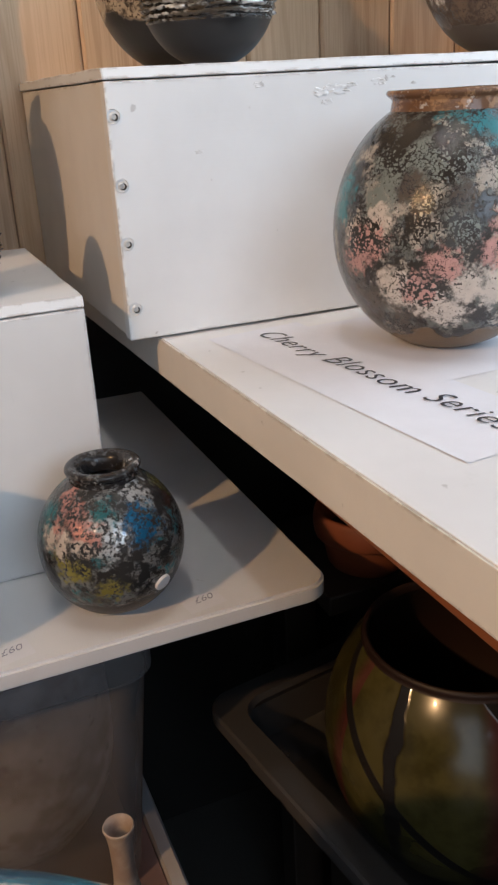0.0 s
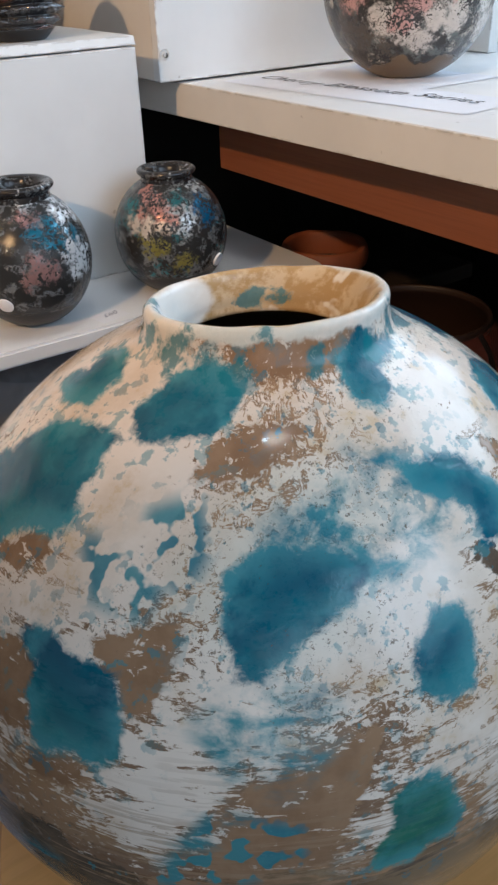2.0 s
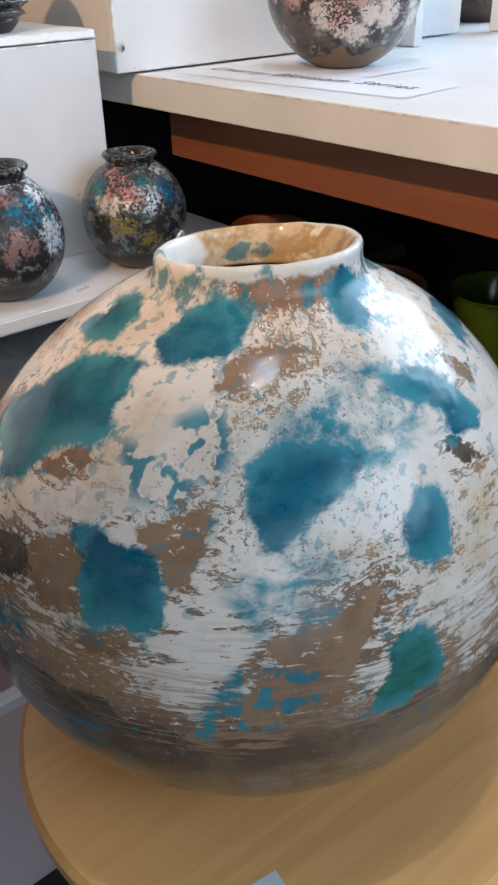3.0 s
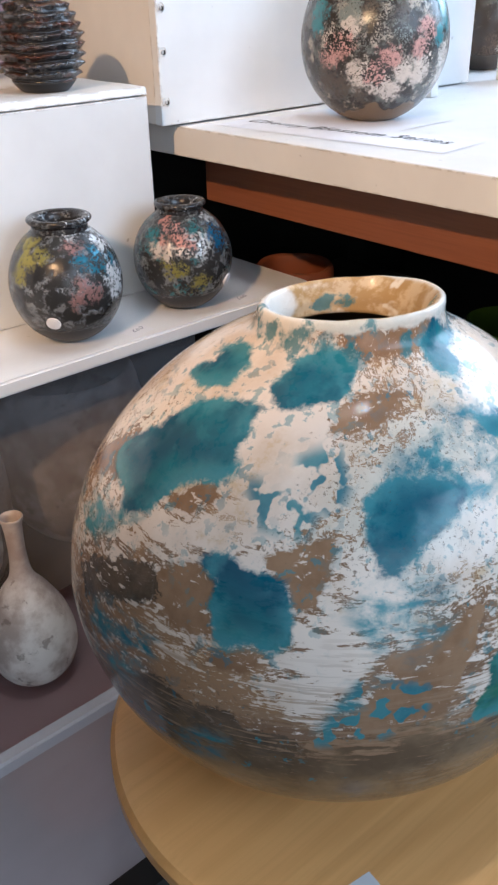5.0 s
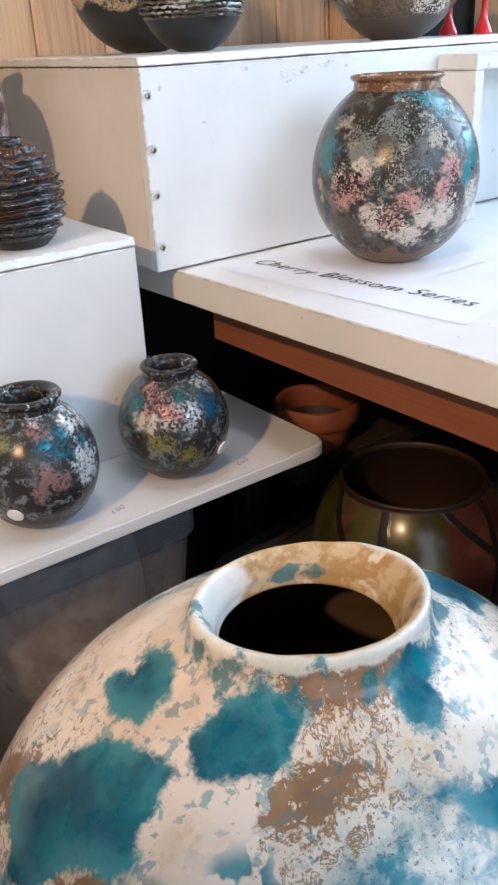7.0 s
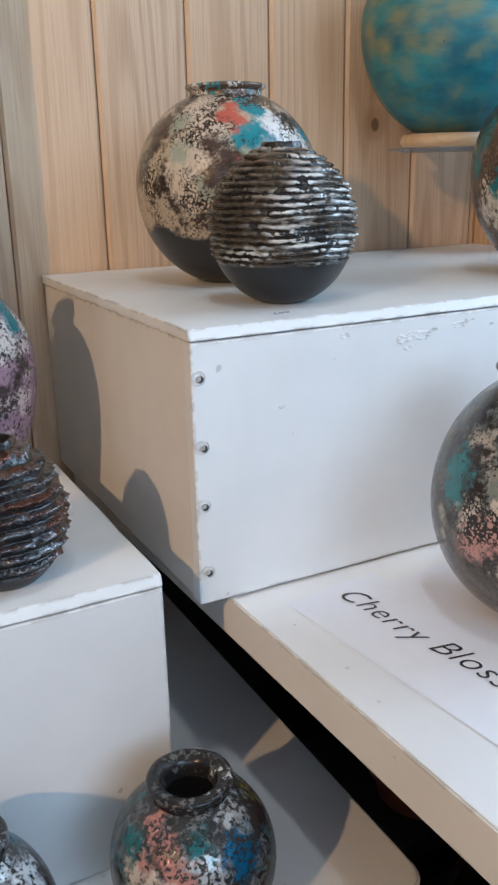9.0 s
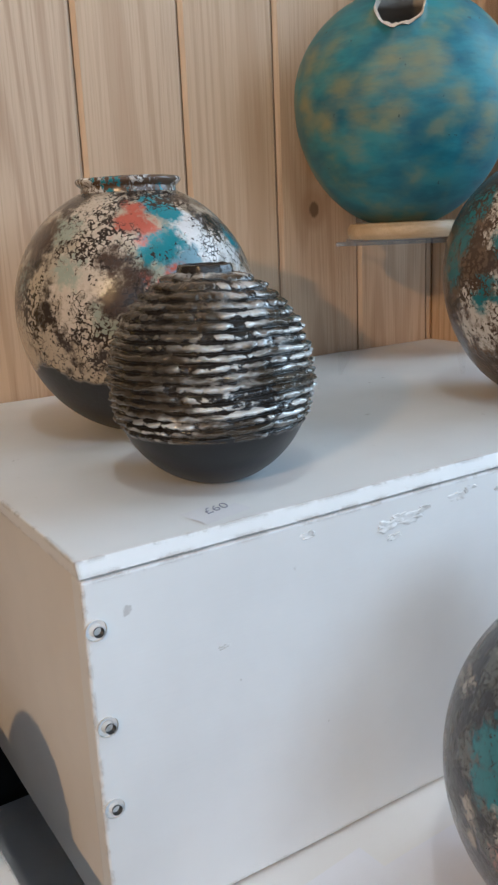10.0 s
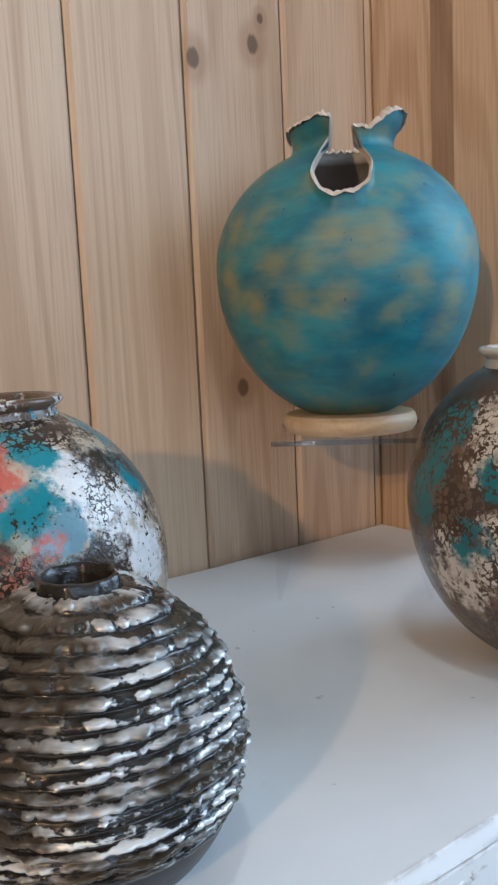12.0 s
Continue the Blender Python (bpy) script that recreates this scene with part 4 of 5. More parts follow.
# ---- building ----


def part(name, bm, material, parent=None, label="", smooth=True):
    me = bpy.data.meshes.new(name)
    bm.normal_update()
    if smooth and len(bm.verts) < 3000:
        # broad flat faces stay flat beside their bevels
        for e in bm.edges:
            if len(e.link_faces) == 2:
                a, b = sorted(f.calc_area() for f in e.link_faces)
                turn = e.calc_face_angle(0.0)
                e.smooth = turn < 0.6 and not (turn > 0.08 and b > 8 * a)
    sharp = [e.smooth for e in bm.edges]
    bm.to_mesh(me)
    bm.free()
    me.materials.append(material)
    if smooth:
        me.shade_smooth()
        me.edges.foreach_set("use_edge_sharp", [not s for s in sharp])
    ob = new(name, me)
    if parent is not None:
        ob.parent = parent
    if label:
        tagged(ob, label)
    return ob


def thing(name, at, label, category, group="", turn=0.0):
    ob = new(name)
    ob.matrix_world = pose(*at, 0, 0, turn)
    ob.empty_display_size = 0.02
    return tagged(ob, label, category, group)


def block(x0, x1, y0, y1, z0, z1, bevel=0.0, steps=2):
    bm = bmesh.new()
    bmesh.ops.create_cube(bm, size=1.0)
    for v in bm.verts:
        v.co = Vector(((x0 + x1) / 2 + v.co.x * (x1 - x0), (y0 + y1) / 2 + v.co.y * (y1 - y0), (z0 + z1) / 2 + v.co.z * (z1 - z0)))
    if bevel:
        bmesh.ops.bevel(bm, geom=bm.edges[:], offset=bevel, segments=steps, affect="EDGES", profile=0.5)
    return bm


def smooth_line(points, count):
    """A curve through the points, in count even steps of the parameter."""
    p = [Vector((*q, 0.0)) for q in points]
    out = []
    for k in range(count):
        u = k * (len(p) - 1) / (count - 1)
        i = min(int(u), len(p) - 2)
        a, b, c, d, t = p[max(i - 1, 0)], p[i], p[i + 1], p[min(i + 2, len(p) - 1)], u - i
        v = 0.5 * (2 * b + (c - a) * t + (2 * a - 5 * b + 4 * c - d) * t * t + (3 * b - a - 3 * c + d) * t * t * t)
        out.append((max(v.x, 0.0), v.y))
    return out


def round_body(r, zc, foot, neck, top, count=40):
    """The outline of a globe cut off at a foot and a neck."""
    low, high = zc / math.sqrt(1 - (foot / r) ** 2), (top - zc) / math.sqrt(1 - (neck / r) ** 2)
    a0, a1 = -math.acos(foot / r), math.acos(neck / r)
    out = []
    for k in range(count):
        a = a0 + (a1 - a0) * k / (count - 1)
        out.append((r * math.cos(a), zc + (low if a < 0 else high) * math.sin(a)))
    return out


def lathe(profile, seg=96, shape=None, close=False):
    """Turn (radius, height) pairs about z. shape(r, z, angle) may push a point about; a first or last radius of 0 makes a cap."""
    bm = bmesh.new()
    rings = []
    for r, z in profile:
        if r < 1e-6:
            rings.append([bm.verts.new((0, 0, z))])
            continue
        ring = []
        for k in range(seg):
            a = 2 * math.pi * k / seg
            rr, zz = shape(r, z, a) if shape else (r, z)
            ring.append(bm.verts.new((rr * math.cos(a), rr * math.sin(a), zz)))
        rings.append(ring)
    for lower, upper in zip(rings, rings[1:]):
        for k in range(seg):
            j = (k + 1) % seg
            quad = [lower[k % len(lower)], lower[j % len(lower)], upper[j % len(upper)], upper[k % len(upper)]]
            quad = list(dict.fromkeys(quad))
            if len(quad) > 2:
                bm.faces.new(quad)
    if close:
        for k in range(seg):
            j = (k + 1) % seg
            bm.faces.new([rings[-1][k], rings[-1][j], rings[0][j], rings[0][k]])
    return bm


def wobble(size, freq, seed):
    """A hand-thrown unevenness."""
    def shape(r, z, a):
        n = noise.noise(Vector((math.cos(a) * freq, math.sin(a) * freq, z * freq * 8 + seed)))
        return r * (1 + size * n), z + r * size * 0.6 * noise.noise(Vector((math.cos(a) * freq + 9, math.sin(a) * freq, seed)))
    return shape


def pot(name, at, r, zc, foot, neck, shoulder, lip_r, lip_z, glaze, lip_glaze, label, inside=INNER_CLAY, group="", lip_roll=0.0035, uneven=0.012, seed=0.0, lip_label="", lip_wave=0.02):
    """A thrown globe with a hollow, a short neck and a rolled lip."""
    root = thing(name, at, label, "vase", group)
    wall = 0.005
    prof = [(0.0, 0.0015), (foot * 0.8, 0.0)] + round_body(r, zc, foot, neck, shoulder)
    part("body", lathe(prof, 112, wobble(uneven, 1.3, seed)), glaze, root)
    n = lip_roll
    collar = [(neck * 0.995, shoulder - 0.002), (neck * 0.97, shoulder + (lip_z - shoulder) * 0.35), (lip_r - n * 0.4, lip_z - n * 1.5), (lip_r + n * 0.5, lip_z - n * 0.7),
              (lip_r + n * 0.35, lip_z - n * 0.1), (lip_r - n * 0.4, lip_z), (lip_r - n * 1.3, lip_z - n * 0.6), (lip_r - n * 1.6, lip_z - n * 2.2), (neck - wall, shoulder)]
    part("lip", lathe(smooth_line(collar, 26), 96, wobble(lip_wave, 1.6, seed + 3)), lip_glaze, root, lip_label)
    hollow = [(neck - wall, shoulder)] + [(max(a - wall, 0.001), max(b, 0.006)) for a, b in reversed(round_body(r, zc, foot, neck, shoulder, 18))] + [(0.0, 0.006)]
    part("inside", lathe(hollow, 64), inside, root)
    return root

# ---- the room ----
WALL_Y, LOW_Z, SHELF_Z, BOX_Z, LBOX_Z, STOOL_Z = 0.326, 0.645, 0.790, 0.9655, 0.833, 0.490


def setting(name, bm, material, label, smooth=False):
    ob = part(name, bm, material, None, "", smooth)
    return tagged(ob, label, "", "", "structure")


setting("floor", block(-1.9, 1.7, -2.5, 0.5, -0.05, 0.0), FLOOR, "dark worn screed floor")
setting("ceiling", block(-1.9, 1.7, -2.5, 0.5, 2.6, 2.65), PLASTER, "plain plaster ceiling")
ws = bmesh.new()
# the tall opening on the left is added to hold the fill lamp
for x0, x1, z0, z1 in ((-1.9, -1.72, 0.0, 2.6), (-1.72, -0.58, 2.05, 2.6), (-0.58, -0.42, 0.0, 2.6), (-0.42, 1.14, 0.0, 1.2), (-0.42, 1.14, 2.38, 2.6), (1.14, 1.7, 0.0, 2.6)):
    piece = block(x0, x1, -2.56, -2.5, z0, z1)
    me = bpy.data.meshes.new("piece")
    piece.to_mesh(me)
    piece.free()
    ws.from_mesh(me)
    bpy.data.meshes.remove(me)
setting("wall_south", ws, PLASTER, "plaster wall with a shop window and an added opening for the fill lamp")
setting("wall_west", block(-1.95, -1.9, -2.5, 0.5, 0.0, 2.6), PLASTER, "plain plaster wall")
# below its boards the wall is blackened to stand in for shade
wall_n = setting("wall_north", block(-1.9, 1.7, WALL_Y + 0.016, WALL_Y + 0.06, 0.0, 2.6), SHADE_BLACK_WALL, "wall clad with vertical pale pine boards")
wall_e = setting("wall_east_return", block(0.512, 0.55, 0.212, WALL_Y + 0.016, 0.0, 2.6), SHADE_BLACK_WALL, "short return wall clad with pine boards")
wall_f = setting("wall_east_recess", block(0.816, 0.86, 0.07, WALL_Y + 0.016, 0.0, 2.6), SHADE_BLACK_WALL, "recess wall clad with pine boards")
# east wall of the shop with its window opening
we = bmesh.new()
for y0, y1, z0, z1 in ((-2.5, -1.2, 0.0, 2.6), (0.24, 0.5, 0.0, 2.6), (-1.2, 0.24, 0.0, 1.0), (-1.2, 0.24, 2.4, 2.6)):
    piece = block(1.62, 1.7, y0, y1, z0, z1)
    me = bpy.data.meshes.new("piece")
    piece.to_mesh(me)
    piece.free()
    we.from_mesh(me)
    bpy.data.meshes.remove(me)
setting("wall_east", we, PLASTER, "plaster wall with a wide window opening")


def board_mesh(width, thick, z0, z1, axis):
    """One tongued board with chamfered long edges, centred on its own width."""
    h, c = width / 2 - 0.0006, 0.003
    if axis == "x":
        ring = [(-h, 0.016), (-h, c), (-h + c, 0.0), (h - c, 0.0), (h, c), (h, 0.016)]
    else:
        ring = [(0.016, h), (c, h), (0.0, h - c), (0.0, -h + c), (c, -h), (0.016, -h)]
    bm = bmesh.new()
    low = [bm.verts.new((x, y, z0)) for x, y in ring]
    top = [bm.verts.new((x, y, z1)) for x, y in ring]
    for k in range(5):
        bm.faces.new((low[k], low[k + 1], top[k + 1], top[k]))
    bm.faces.new(top)
    bm.faces.new(low[::-1])
    me = bpy.data.meshes.new("board")
    bm.normal_update()
    bm.to_mesh(me)
    bm.free()
    me.materials.append(PINE)
    return me


BOARD = 0.0858
board_n, board_e = board_mesh(BOARD, 0.016, 0.742, 2.6, "x"), board_mesh(BOARD, 0.016, 0.742, 2.6, "y")


# ---- shelf, plinths and low board ----
def chipped(bm, size, seed):
    for v in bm.verts:
        v.co += Vector([size * noise.noise(v.co * 55 + Vector((seed, k * 5, 0))) for k in range(3)])
    return bm


def cut_up(bm, step):
    """Divide the long edges so that the outline can be uneven."""
    for axis in range(3):
        lo, hi = min(v.co[axis] for v in bm.verts), max(v.co[axis] for v in bm.verts)
        for k in range(1, int((hi - lo) / step)):
            plane = Vector((0, 0, 0))
            plane[axis] = lo + k * step
            nor = Vector((0, 0, 0))
            nor[axis] = 1
            bmesh.ops.bisect_plane(bm, geom=bm.verts[:] + bm.edges[:] + bm.faces[:], plane_co=plane, plane_no=nor)
    return bm


def slab(name, label, category, bm, material):
    return tagged(part(name, bm, material, None), label, category)


shelf = thing("display_shelf", (0, 0, 0), "thick white-painted shelf top with chipped worn edges", "shelf")
def askew(bm):
    """The front edge of the shelf is not quite square to the wall."""
    for v in bm.verts:
        if v.co.x < 0.1:
            v.co.x += 0.008 - 0.028 * v.co.y
    return bm


part("top", askew(block(0.0152, 0.80, -0.80, 0.322, SHELF_Z - 0.028, SHELF_Z, 0.0004)), WHITE_TOP, shelf)
edge_bm = cut_up(block(0.0138, 0.0150, -0.80, 0.322, SHELF_Z - 0.0285, SHELF_Z - 0.0005, 0.0004), 0.03)
part("edge_strip", askew(chipped(edge_bm, 0.0003, 4)), WHITE_SHELF, shelf)
# two unseen boards, added to keep daylight off the pots under the shelf
setting("added_light_block_south", block(0.10, 0.80, -0.79, -0.775, 0.0, SHELF_Z - 0.03), SHADE_BLACK_WALL, "unseen dark board added to keep daylight from under the shelf")
setting("added_light_block_east", block(0.80, 0.815, -0.79, 0.326, 0.0, SHELF_Z), SHADE_BLACK_WALL, "unseen dark board added to keep daylight from under the shelf")
rail = thing("shelf_rail", (0, 0, 0), "reddish-brown timber rail under the white shelf", "rail")
part("board", block(0.080, 0.100, -0.80, 0.037, 0.703, SHELF_Z - 0.0285, 0.0015), RAIL_WOOD, rail)
part("cross_board", block(0.1005, 0.79, 0.017, 0.037, 0.703, SHELF_Z - 0.0285, 0.0015), RAIL_WOOD, rail)
for x, y in ((0.112, -0.74), (0.74, -0.74), (0.74, 0.0)):
    part("leg", block(x, x + 0.05, y - 0.03, y + 0.015, 0.0, 0.7025, 0.002), RAIL_WOOD, rail)

bm = block(-0.75, 0.087, -0.128, 0.322, LOW_Z - 0.013, LOW_Z)
corner = [e for e in bm.edges if all(v.co.x > 0 and v.co.y < 0 for v in e.verts)]
bmesh.ops.bevel(bm, geom=corner, offset=0.018, segments=8, affect="EDGES", profile=0.5)
bmesh.ops.bevel(bm, geom=[e for e in bm.edges if e.calc_face_angle(0) > 1.0], offset=0.002, segments=2, affect="EDGES")
slab("low_board", "white melamine board with a rounded corner, lying on storage boxes", "shelf", bm, WHITE_LOW)


def plinth(name, x0, x1, y0, y1, z0, z1, label, screws=(), group="white plinth boxes"):
    """A white box of screwed boards with a lid board on top."""
    root = thing(name, (x0, y0, z0), label, "display box", group)
    w, d, h, t = x1 - x0, y1 - y0, z1 - z0, 0.007
    part("front_panel", chipped(cut_up(block(0, w, 0, 0.011, 0, h - t - 0.0010, 0.0012), 0.03), 0.0005, 1), WHITE, root)
    part("side_panel", chipped(cut_up(block(0.0015, 0.012, 0.0114, d, 0, h - t - 0.0010, 0.001), 0.04), 0.0005, 2), WHITE_SHELF, root)
    part("side_panel", block(w - 0.012, w - 0.0015, 0.0114, d, 0, h - t - 0.0010, 0.001), WHITE, root)
    part("back_panel", block(0.0125, w - 0.0125, d - 0.011, d, 0, h - t - 0.0010), WHITE, root)
    lid = cut_up(block(-0.0006, w, -0.0006, d, h - t, h, 0.0008), 0.025)
    for v in lid.verts:
        if v.co.y < 0.0012 and v.co.z > h - 0.0012:
            v.co.y += 0.0022
    part("lid", chipped(lid, 0.0007, 3), WHITE, root)
    for x, z in screws:
        hole = lathe([(0.0, 0.0012), (0.0016, 0.0012), (0.0026, 0.0006), (0.0034, -0.0002), (0.0041, -0.0002), (0.0044, 0.0016)], 20)
        bmesh.ops.rotate(hole, verts=hole.verts, cent=(0, 0, 0), matrix=Matrix.Rotation(radians(90), 3, "X"))
        bmesh.ops.translate(hole, verts=hole.verts, vec=(x, 0.0006, z))
        screw = part("screw_hole", hole, WHITE_SHELF, root, "countersunk hole with chipped paint")
        head = lathe([(0.0, 0.0004), (0.0012, 0.0004), (0.0019, 0.0010), (0.0022, 0.0022)], 14)
        bmesh.ops.rotate(head, verts=head.verts, cent=(0, 0, 0), matrix=Matrix.Rotation(radians(90), 3, "X"))
        bmesh.ops.translate(head, verts=head.verts, vec=(x + 0.0007, 0.0004, z - 0.0006))
        part("screw", head, STEEL, screw, "steel screw head")
    return root


main_plinth = plinth("white_plinth", 0.0, 0.495, 0.0, 0.322, SHELF_Z + 0.002, BOX_Z, "white-painted wooden display box with four countersunk screws, on the shelf",
       ((0.004, 0.145), (0.005, 0.103), (0.0045, 0.066), (0.0055, 0.022)))
plinth("white_plinth", -0.52, -0.034, -0.026, 0.20, LOW_Z + 0.0005, LBOX_Z, "scuffed white display box on the low board")

for x, z, r in ((0.150, 0.944, 0.006), (0.158, 0.947, 0.005), (0.166, 0.945, 0.007), (0.174, 0.948, 0.004), (0.196, 0.949, 0.006), (0.205, 0.951, 0.005), (0.155, 0.938, 0.004), (0.225, 0.947, 0.0022), (0.105, 0.951, 0.004), (0.06, 0.912, 0.003)):
    r *= 0.75
    flake = lathe([(0.0, 0.0003), (r * 0.5, 0.0005), (r * 0.8, 0.0007), (r * 0.93, 0.0003), (r, -0.0003)], 22, wobble(0.7, 2.2, x * 90))
    bmesh.ops.scale(flake, vec=(1.4, 0.6, 0.5), verts=flake.verts)
    bmesh.ops.rotate(flake, verts=flake.verts, cent=(0, 0, 0), matrix=Matrix.Rotation(radians(90), 3, "X"))
    bmesh.ops.translate(flake, verts=flake.verts, vec=(x, 0.0, z - SHELF_Z - 0.002))
    part("paint_blister", flake, WHITE, main_plinth)

# ---- the big jar and its stool ----
stool = thing("stool", (-0.1939, -0.4420, 0.0), "round varnished pine stool with straight legs", "stool")
Z = STOOL_Z
part("seat", lathe([(0.0, Z), (0.05, Z), (0.10, Z), (0.152, Z), (0.158, Z - 0.0015), (0.1614, Z - 0.006), (0.1614, Z - 0.015), (0.158, Z - 0.021), (0.152, Z - 0.023), (0.0, Z - 0.023)], 128), STOOL_WOOD, stool)
for k in range(4):
    a = radians(20 + 90 * k)
    leg = block(-0.018, 0.018, -0.018, 0.018, 0.0, STOOL_Z - 0.0235, 0.003)
    for v in leg.verts:
        s = 0.100 + 0.05 * (1 - v.co.z / STOOL_Z)
        v.co = Vector((v.co.x + s, v.co.y, v.co.z))
    bmesh.ops.rotate(leg, verts=leg.verts, cent=(0, 0, 0), matrix=Matrix.Rotation(a, 3, "Z"))
    part("leg", leg, STOOL_WOOD, stool)
for k in range(4):
    bar = block(-0.10, 0.10, 0.10, 0.115, 0.16, 0.185, 0.003)
    bmesh.ops.rotate(bar, verts=bar.verts, cent=(0, 0, 0), matrix=Matrix.Rotation(radians(65 + 90 * k), 3, "Z"))
    part("stretcher", bar, STOOL_WOOD, stool)

jar = thing("moon_jar", (-0.1934, -0.4119, STOOL_Z + 0.0005), "large moon jar with cream, brown and turquoise crackled glaze", "vase")
JW = wobble(0.005, 1.2, 2.0)


def jar_line(a):
    """Radius and height of the jar's wall at an angle below or above its widest place."""
    if a < 0:
        return JAR_R * math.cos(a) ** JAR_FULL_LOW, JAR_MID + JAR_LOW * math.sin(a)
    return JAR_R * math.cos(a) ** JAR_FULL_HIGH, JAR_MID + JAR_HIGH * math.sin(a)


def settle(ob, lip=False):
    """The thrown jar sagged in drying: its belly, shoulder and mouth each lean a little."""
    for v in ob.data.vertices:
        x, y, z = v.co
        w = z - JAR_MID
        firm = min(1.0, max(0.0, z / 0.03))
        if w > 0:
            v.co.x, v.co.y = x + 0.0203 * w, y - 0.0597 * w
        else:
            v.co.x, v.co.y = x + 0.0406 * w, y + 0.1126 * w
        v.co.z = z + firm * (0.0156 * x - 0.0093 * y)
        back = max(0.0, v.co.x * 0.467 + v.co.y * 0.884) / 0.15
        v.co.z -= 0.0249 * min(1.0, max(0.0, w / 0.06)) * back ** 4
        v.co.x, v.co.y = v.co.x - 0.0127 * firm * back ** 2.25, v.co.y - 0.0241 * firm * back ** 2.25
        if lip:
            k = max(0.0, min(1.0, (z - 0.261) / 0.017))
            v.co.z += k * (-0.040 * x - 0.076 * y)
            v.co.y -= k * 0.0025 * (max(0.0, y) / 0.045) ** 2


def jar_lip(r, z, a):
    """The mouth is not quite round."""
    k = max(0.0, min(1.0, (z - 0.259) / 0.02))
    r, z = JW(r, z, a)
    return r * (1 + 0.03 * k * math.cos(2 * a + 0.9) + 0.012 * k * math.cos(4 * a + 0.4)), z + 0.0007 * k * noise.noise(Vector((3 * math.cos(a), 3 * math.sin(a), 0)))


wall_line = [jar_line(-1.19 + (1.19 + 1.155) * k / 149) for k in range(150)]
jar_body = part("body", lathe([(0.0, 0.003), (0.046, 0.002), (0.051, 0.0), (0.0535, 0.0025)] + wall_line, 320, JW), JAR_GLAZE, jar)
brush_on(jar_body)
settle(jar_body)
lip = part("lip", lathe(smooth_line([(0.0680, 0.2572), (0.0612, 0.2616), (0.0555, 0.2652), (0.0520, 0.2682), (0.0502, 0.2715), (0.0493, 0.2750), (0.0491, 0.2778), (0.0482, 0.2800), (0.0463, 0.2808), (0.0441, 0.2797), (0.0421, 0.2762), (0.0403, 0.2718), (0.0386, 0.267), (0.0378, 0.262), (0.0378, 0.2575), (0.047, 0.2545)], 60), 200, jar_lip), JAR_GLAZE, jar, "cream lip with turquoise runs and bare clay")
brush_on(lip)
settle(lip, True)
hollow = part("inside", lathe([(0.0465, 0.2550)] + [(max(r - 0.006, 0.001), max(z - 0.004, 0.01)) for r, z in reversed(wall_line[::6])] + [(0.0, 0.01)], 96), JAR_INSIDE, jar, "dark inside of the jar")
settle(hollow)

# ---- vases ----
speckled_vase = pot("small_vase", (-0.0468, -0.0832, LOW_Z + 0.0005), 0.0459, 0.0462, 0.016, 0.0208, 0.0885, 0.0208, 0.0978, POD_GLAZE, DARK_LIP, "small round dark vase speckled pink, cream and blue", group="small dark vases", seed=1, lip_roll=0.005)
yellow_vase = pot("small_vase", (-0.1687, -0.0798, LOW_Z + 0.0005), 0.0478, 0.0480, 0.016, 0.0236, 0.0940, 0.0240, 0.1050, POD_GLAZE_B, DARK_LIP, "small round dark vase with yellow patches and a silvery sheen, partly painted in", group="small dark vases", seed=5, lip_roll=0.005)
dot = lathe([(0.0, 0.0006), (0.0055, 0.0006), (0.006, 0.0003), (0.006, -0.0012)], 28)
bmesh.ops.transform(dot, verts=dot.verts, matrix=look((-0.0327, -0.0298, 0.0272), (-0.080, -0.073, -0.002)) @ Matrix.Rotation(math.pi, 4, "X"))
part("price_sticker", dot, TAG_PAPER, yellow_vase, "round white paper price sticker")
dot = lathe([(0.0, 0.0006), (0.0052, 0.0006), (0.0056, 0.0003), (0.0056, -0.0012)], 28)
bmesh.ops.transform(dot, verts=dot.verts, matrix=look((0.0202, -0.0389, 0.0279), (0.060, -0.115, -0.008)) @ Matrix.Rotation(math.pi, 4, "X"))
part("price_sticker", dot, TAG_PAPER, speckled_vase, "round pale paper price sticker")
pot("blossom_vase", (0.1825, -0.1066, SHELF_Z + 0.0005), 0.0716, 0.0712, 0.022, 0.0365, 0.1410, 0.0368, 0.1525, BLOSSOM_GLAZE, BROWN_LIP, "round vase mottled pink, cream and teal, on the white shelf", seed=8)
pot("smoked_vase", (0.1203, 0.1894, BOX_Z + 0.0005), 0.0716, 0.0721, 0.021, 0.0285, 0.1380, 0.0288, 0.1462, OLD_GLAZE, SMOKED_LIP, "round smoked vase with cream, red and turquoise glaze on black", seed=11)
pot("brown_vase", (0.3609, 0.0692, BOX_Z + 0.0005), 0.0755, 0.0815, 0.024, 0.0370, 0.1460, 0.0375, 0.1560, RIGHT_GLAZE, WHITE_LIP, "round brown vase with teal and white crawled glaze", seed=14)
pot("lilac_vase", (-0.111, 0.173, LBOX_Z + 0.0005), 0.062, 0.088, 0.022, 0.0215, 0.1500, 0.0250, 0.1660, LILAC_GLAZE, LILAC_GLAZE, "round lilac and turquoise vase with a short frilled mouth", seed=17, lip_roll=0.003, lip_wave=0.16)
# made-up shape out of view; its outline is set by the shadow it casts
tall = thing("shadow_caster_vase", (-0.42, 0.075, LBOX_Z + 0.0005), "unseen tall dark vase shape added to cast the shadow on the wall", "vase")
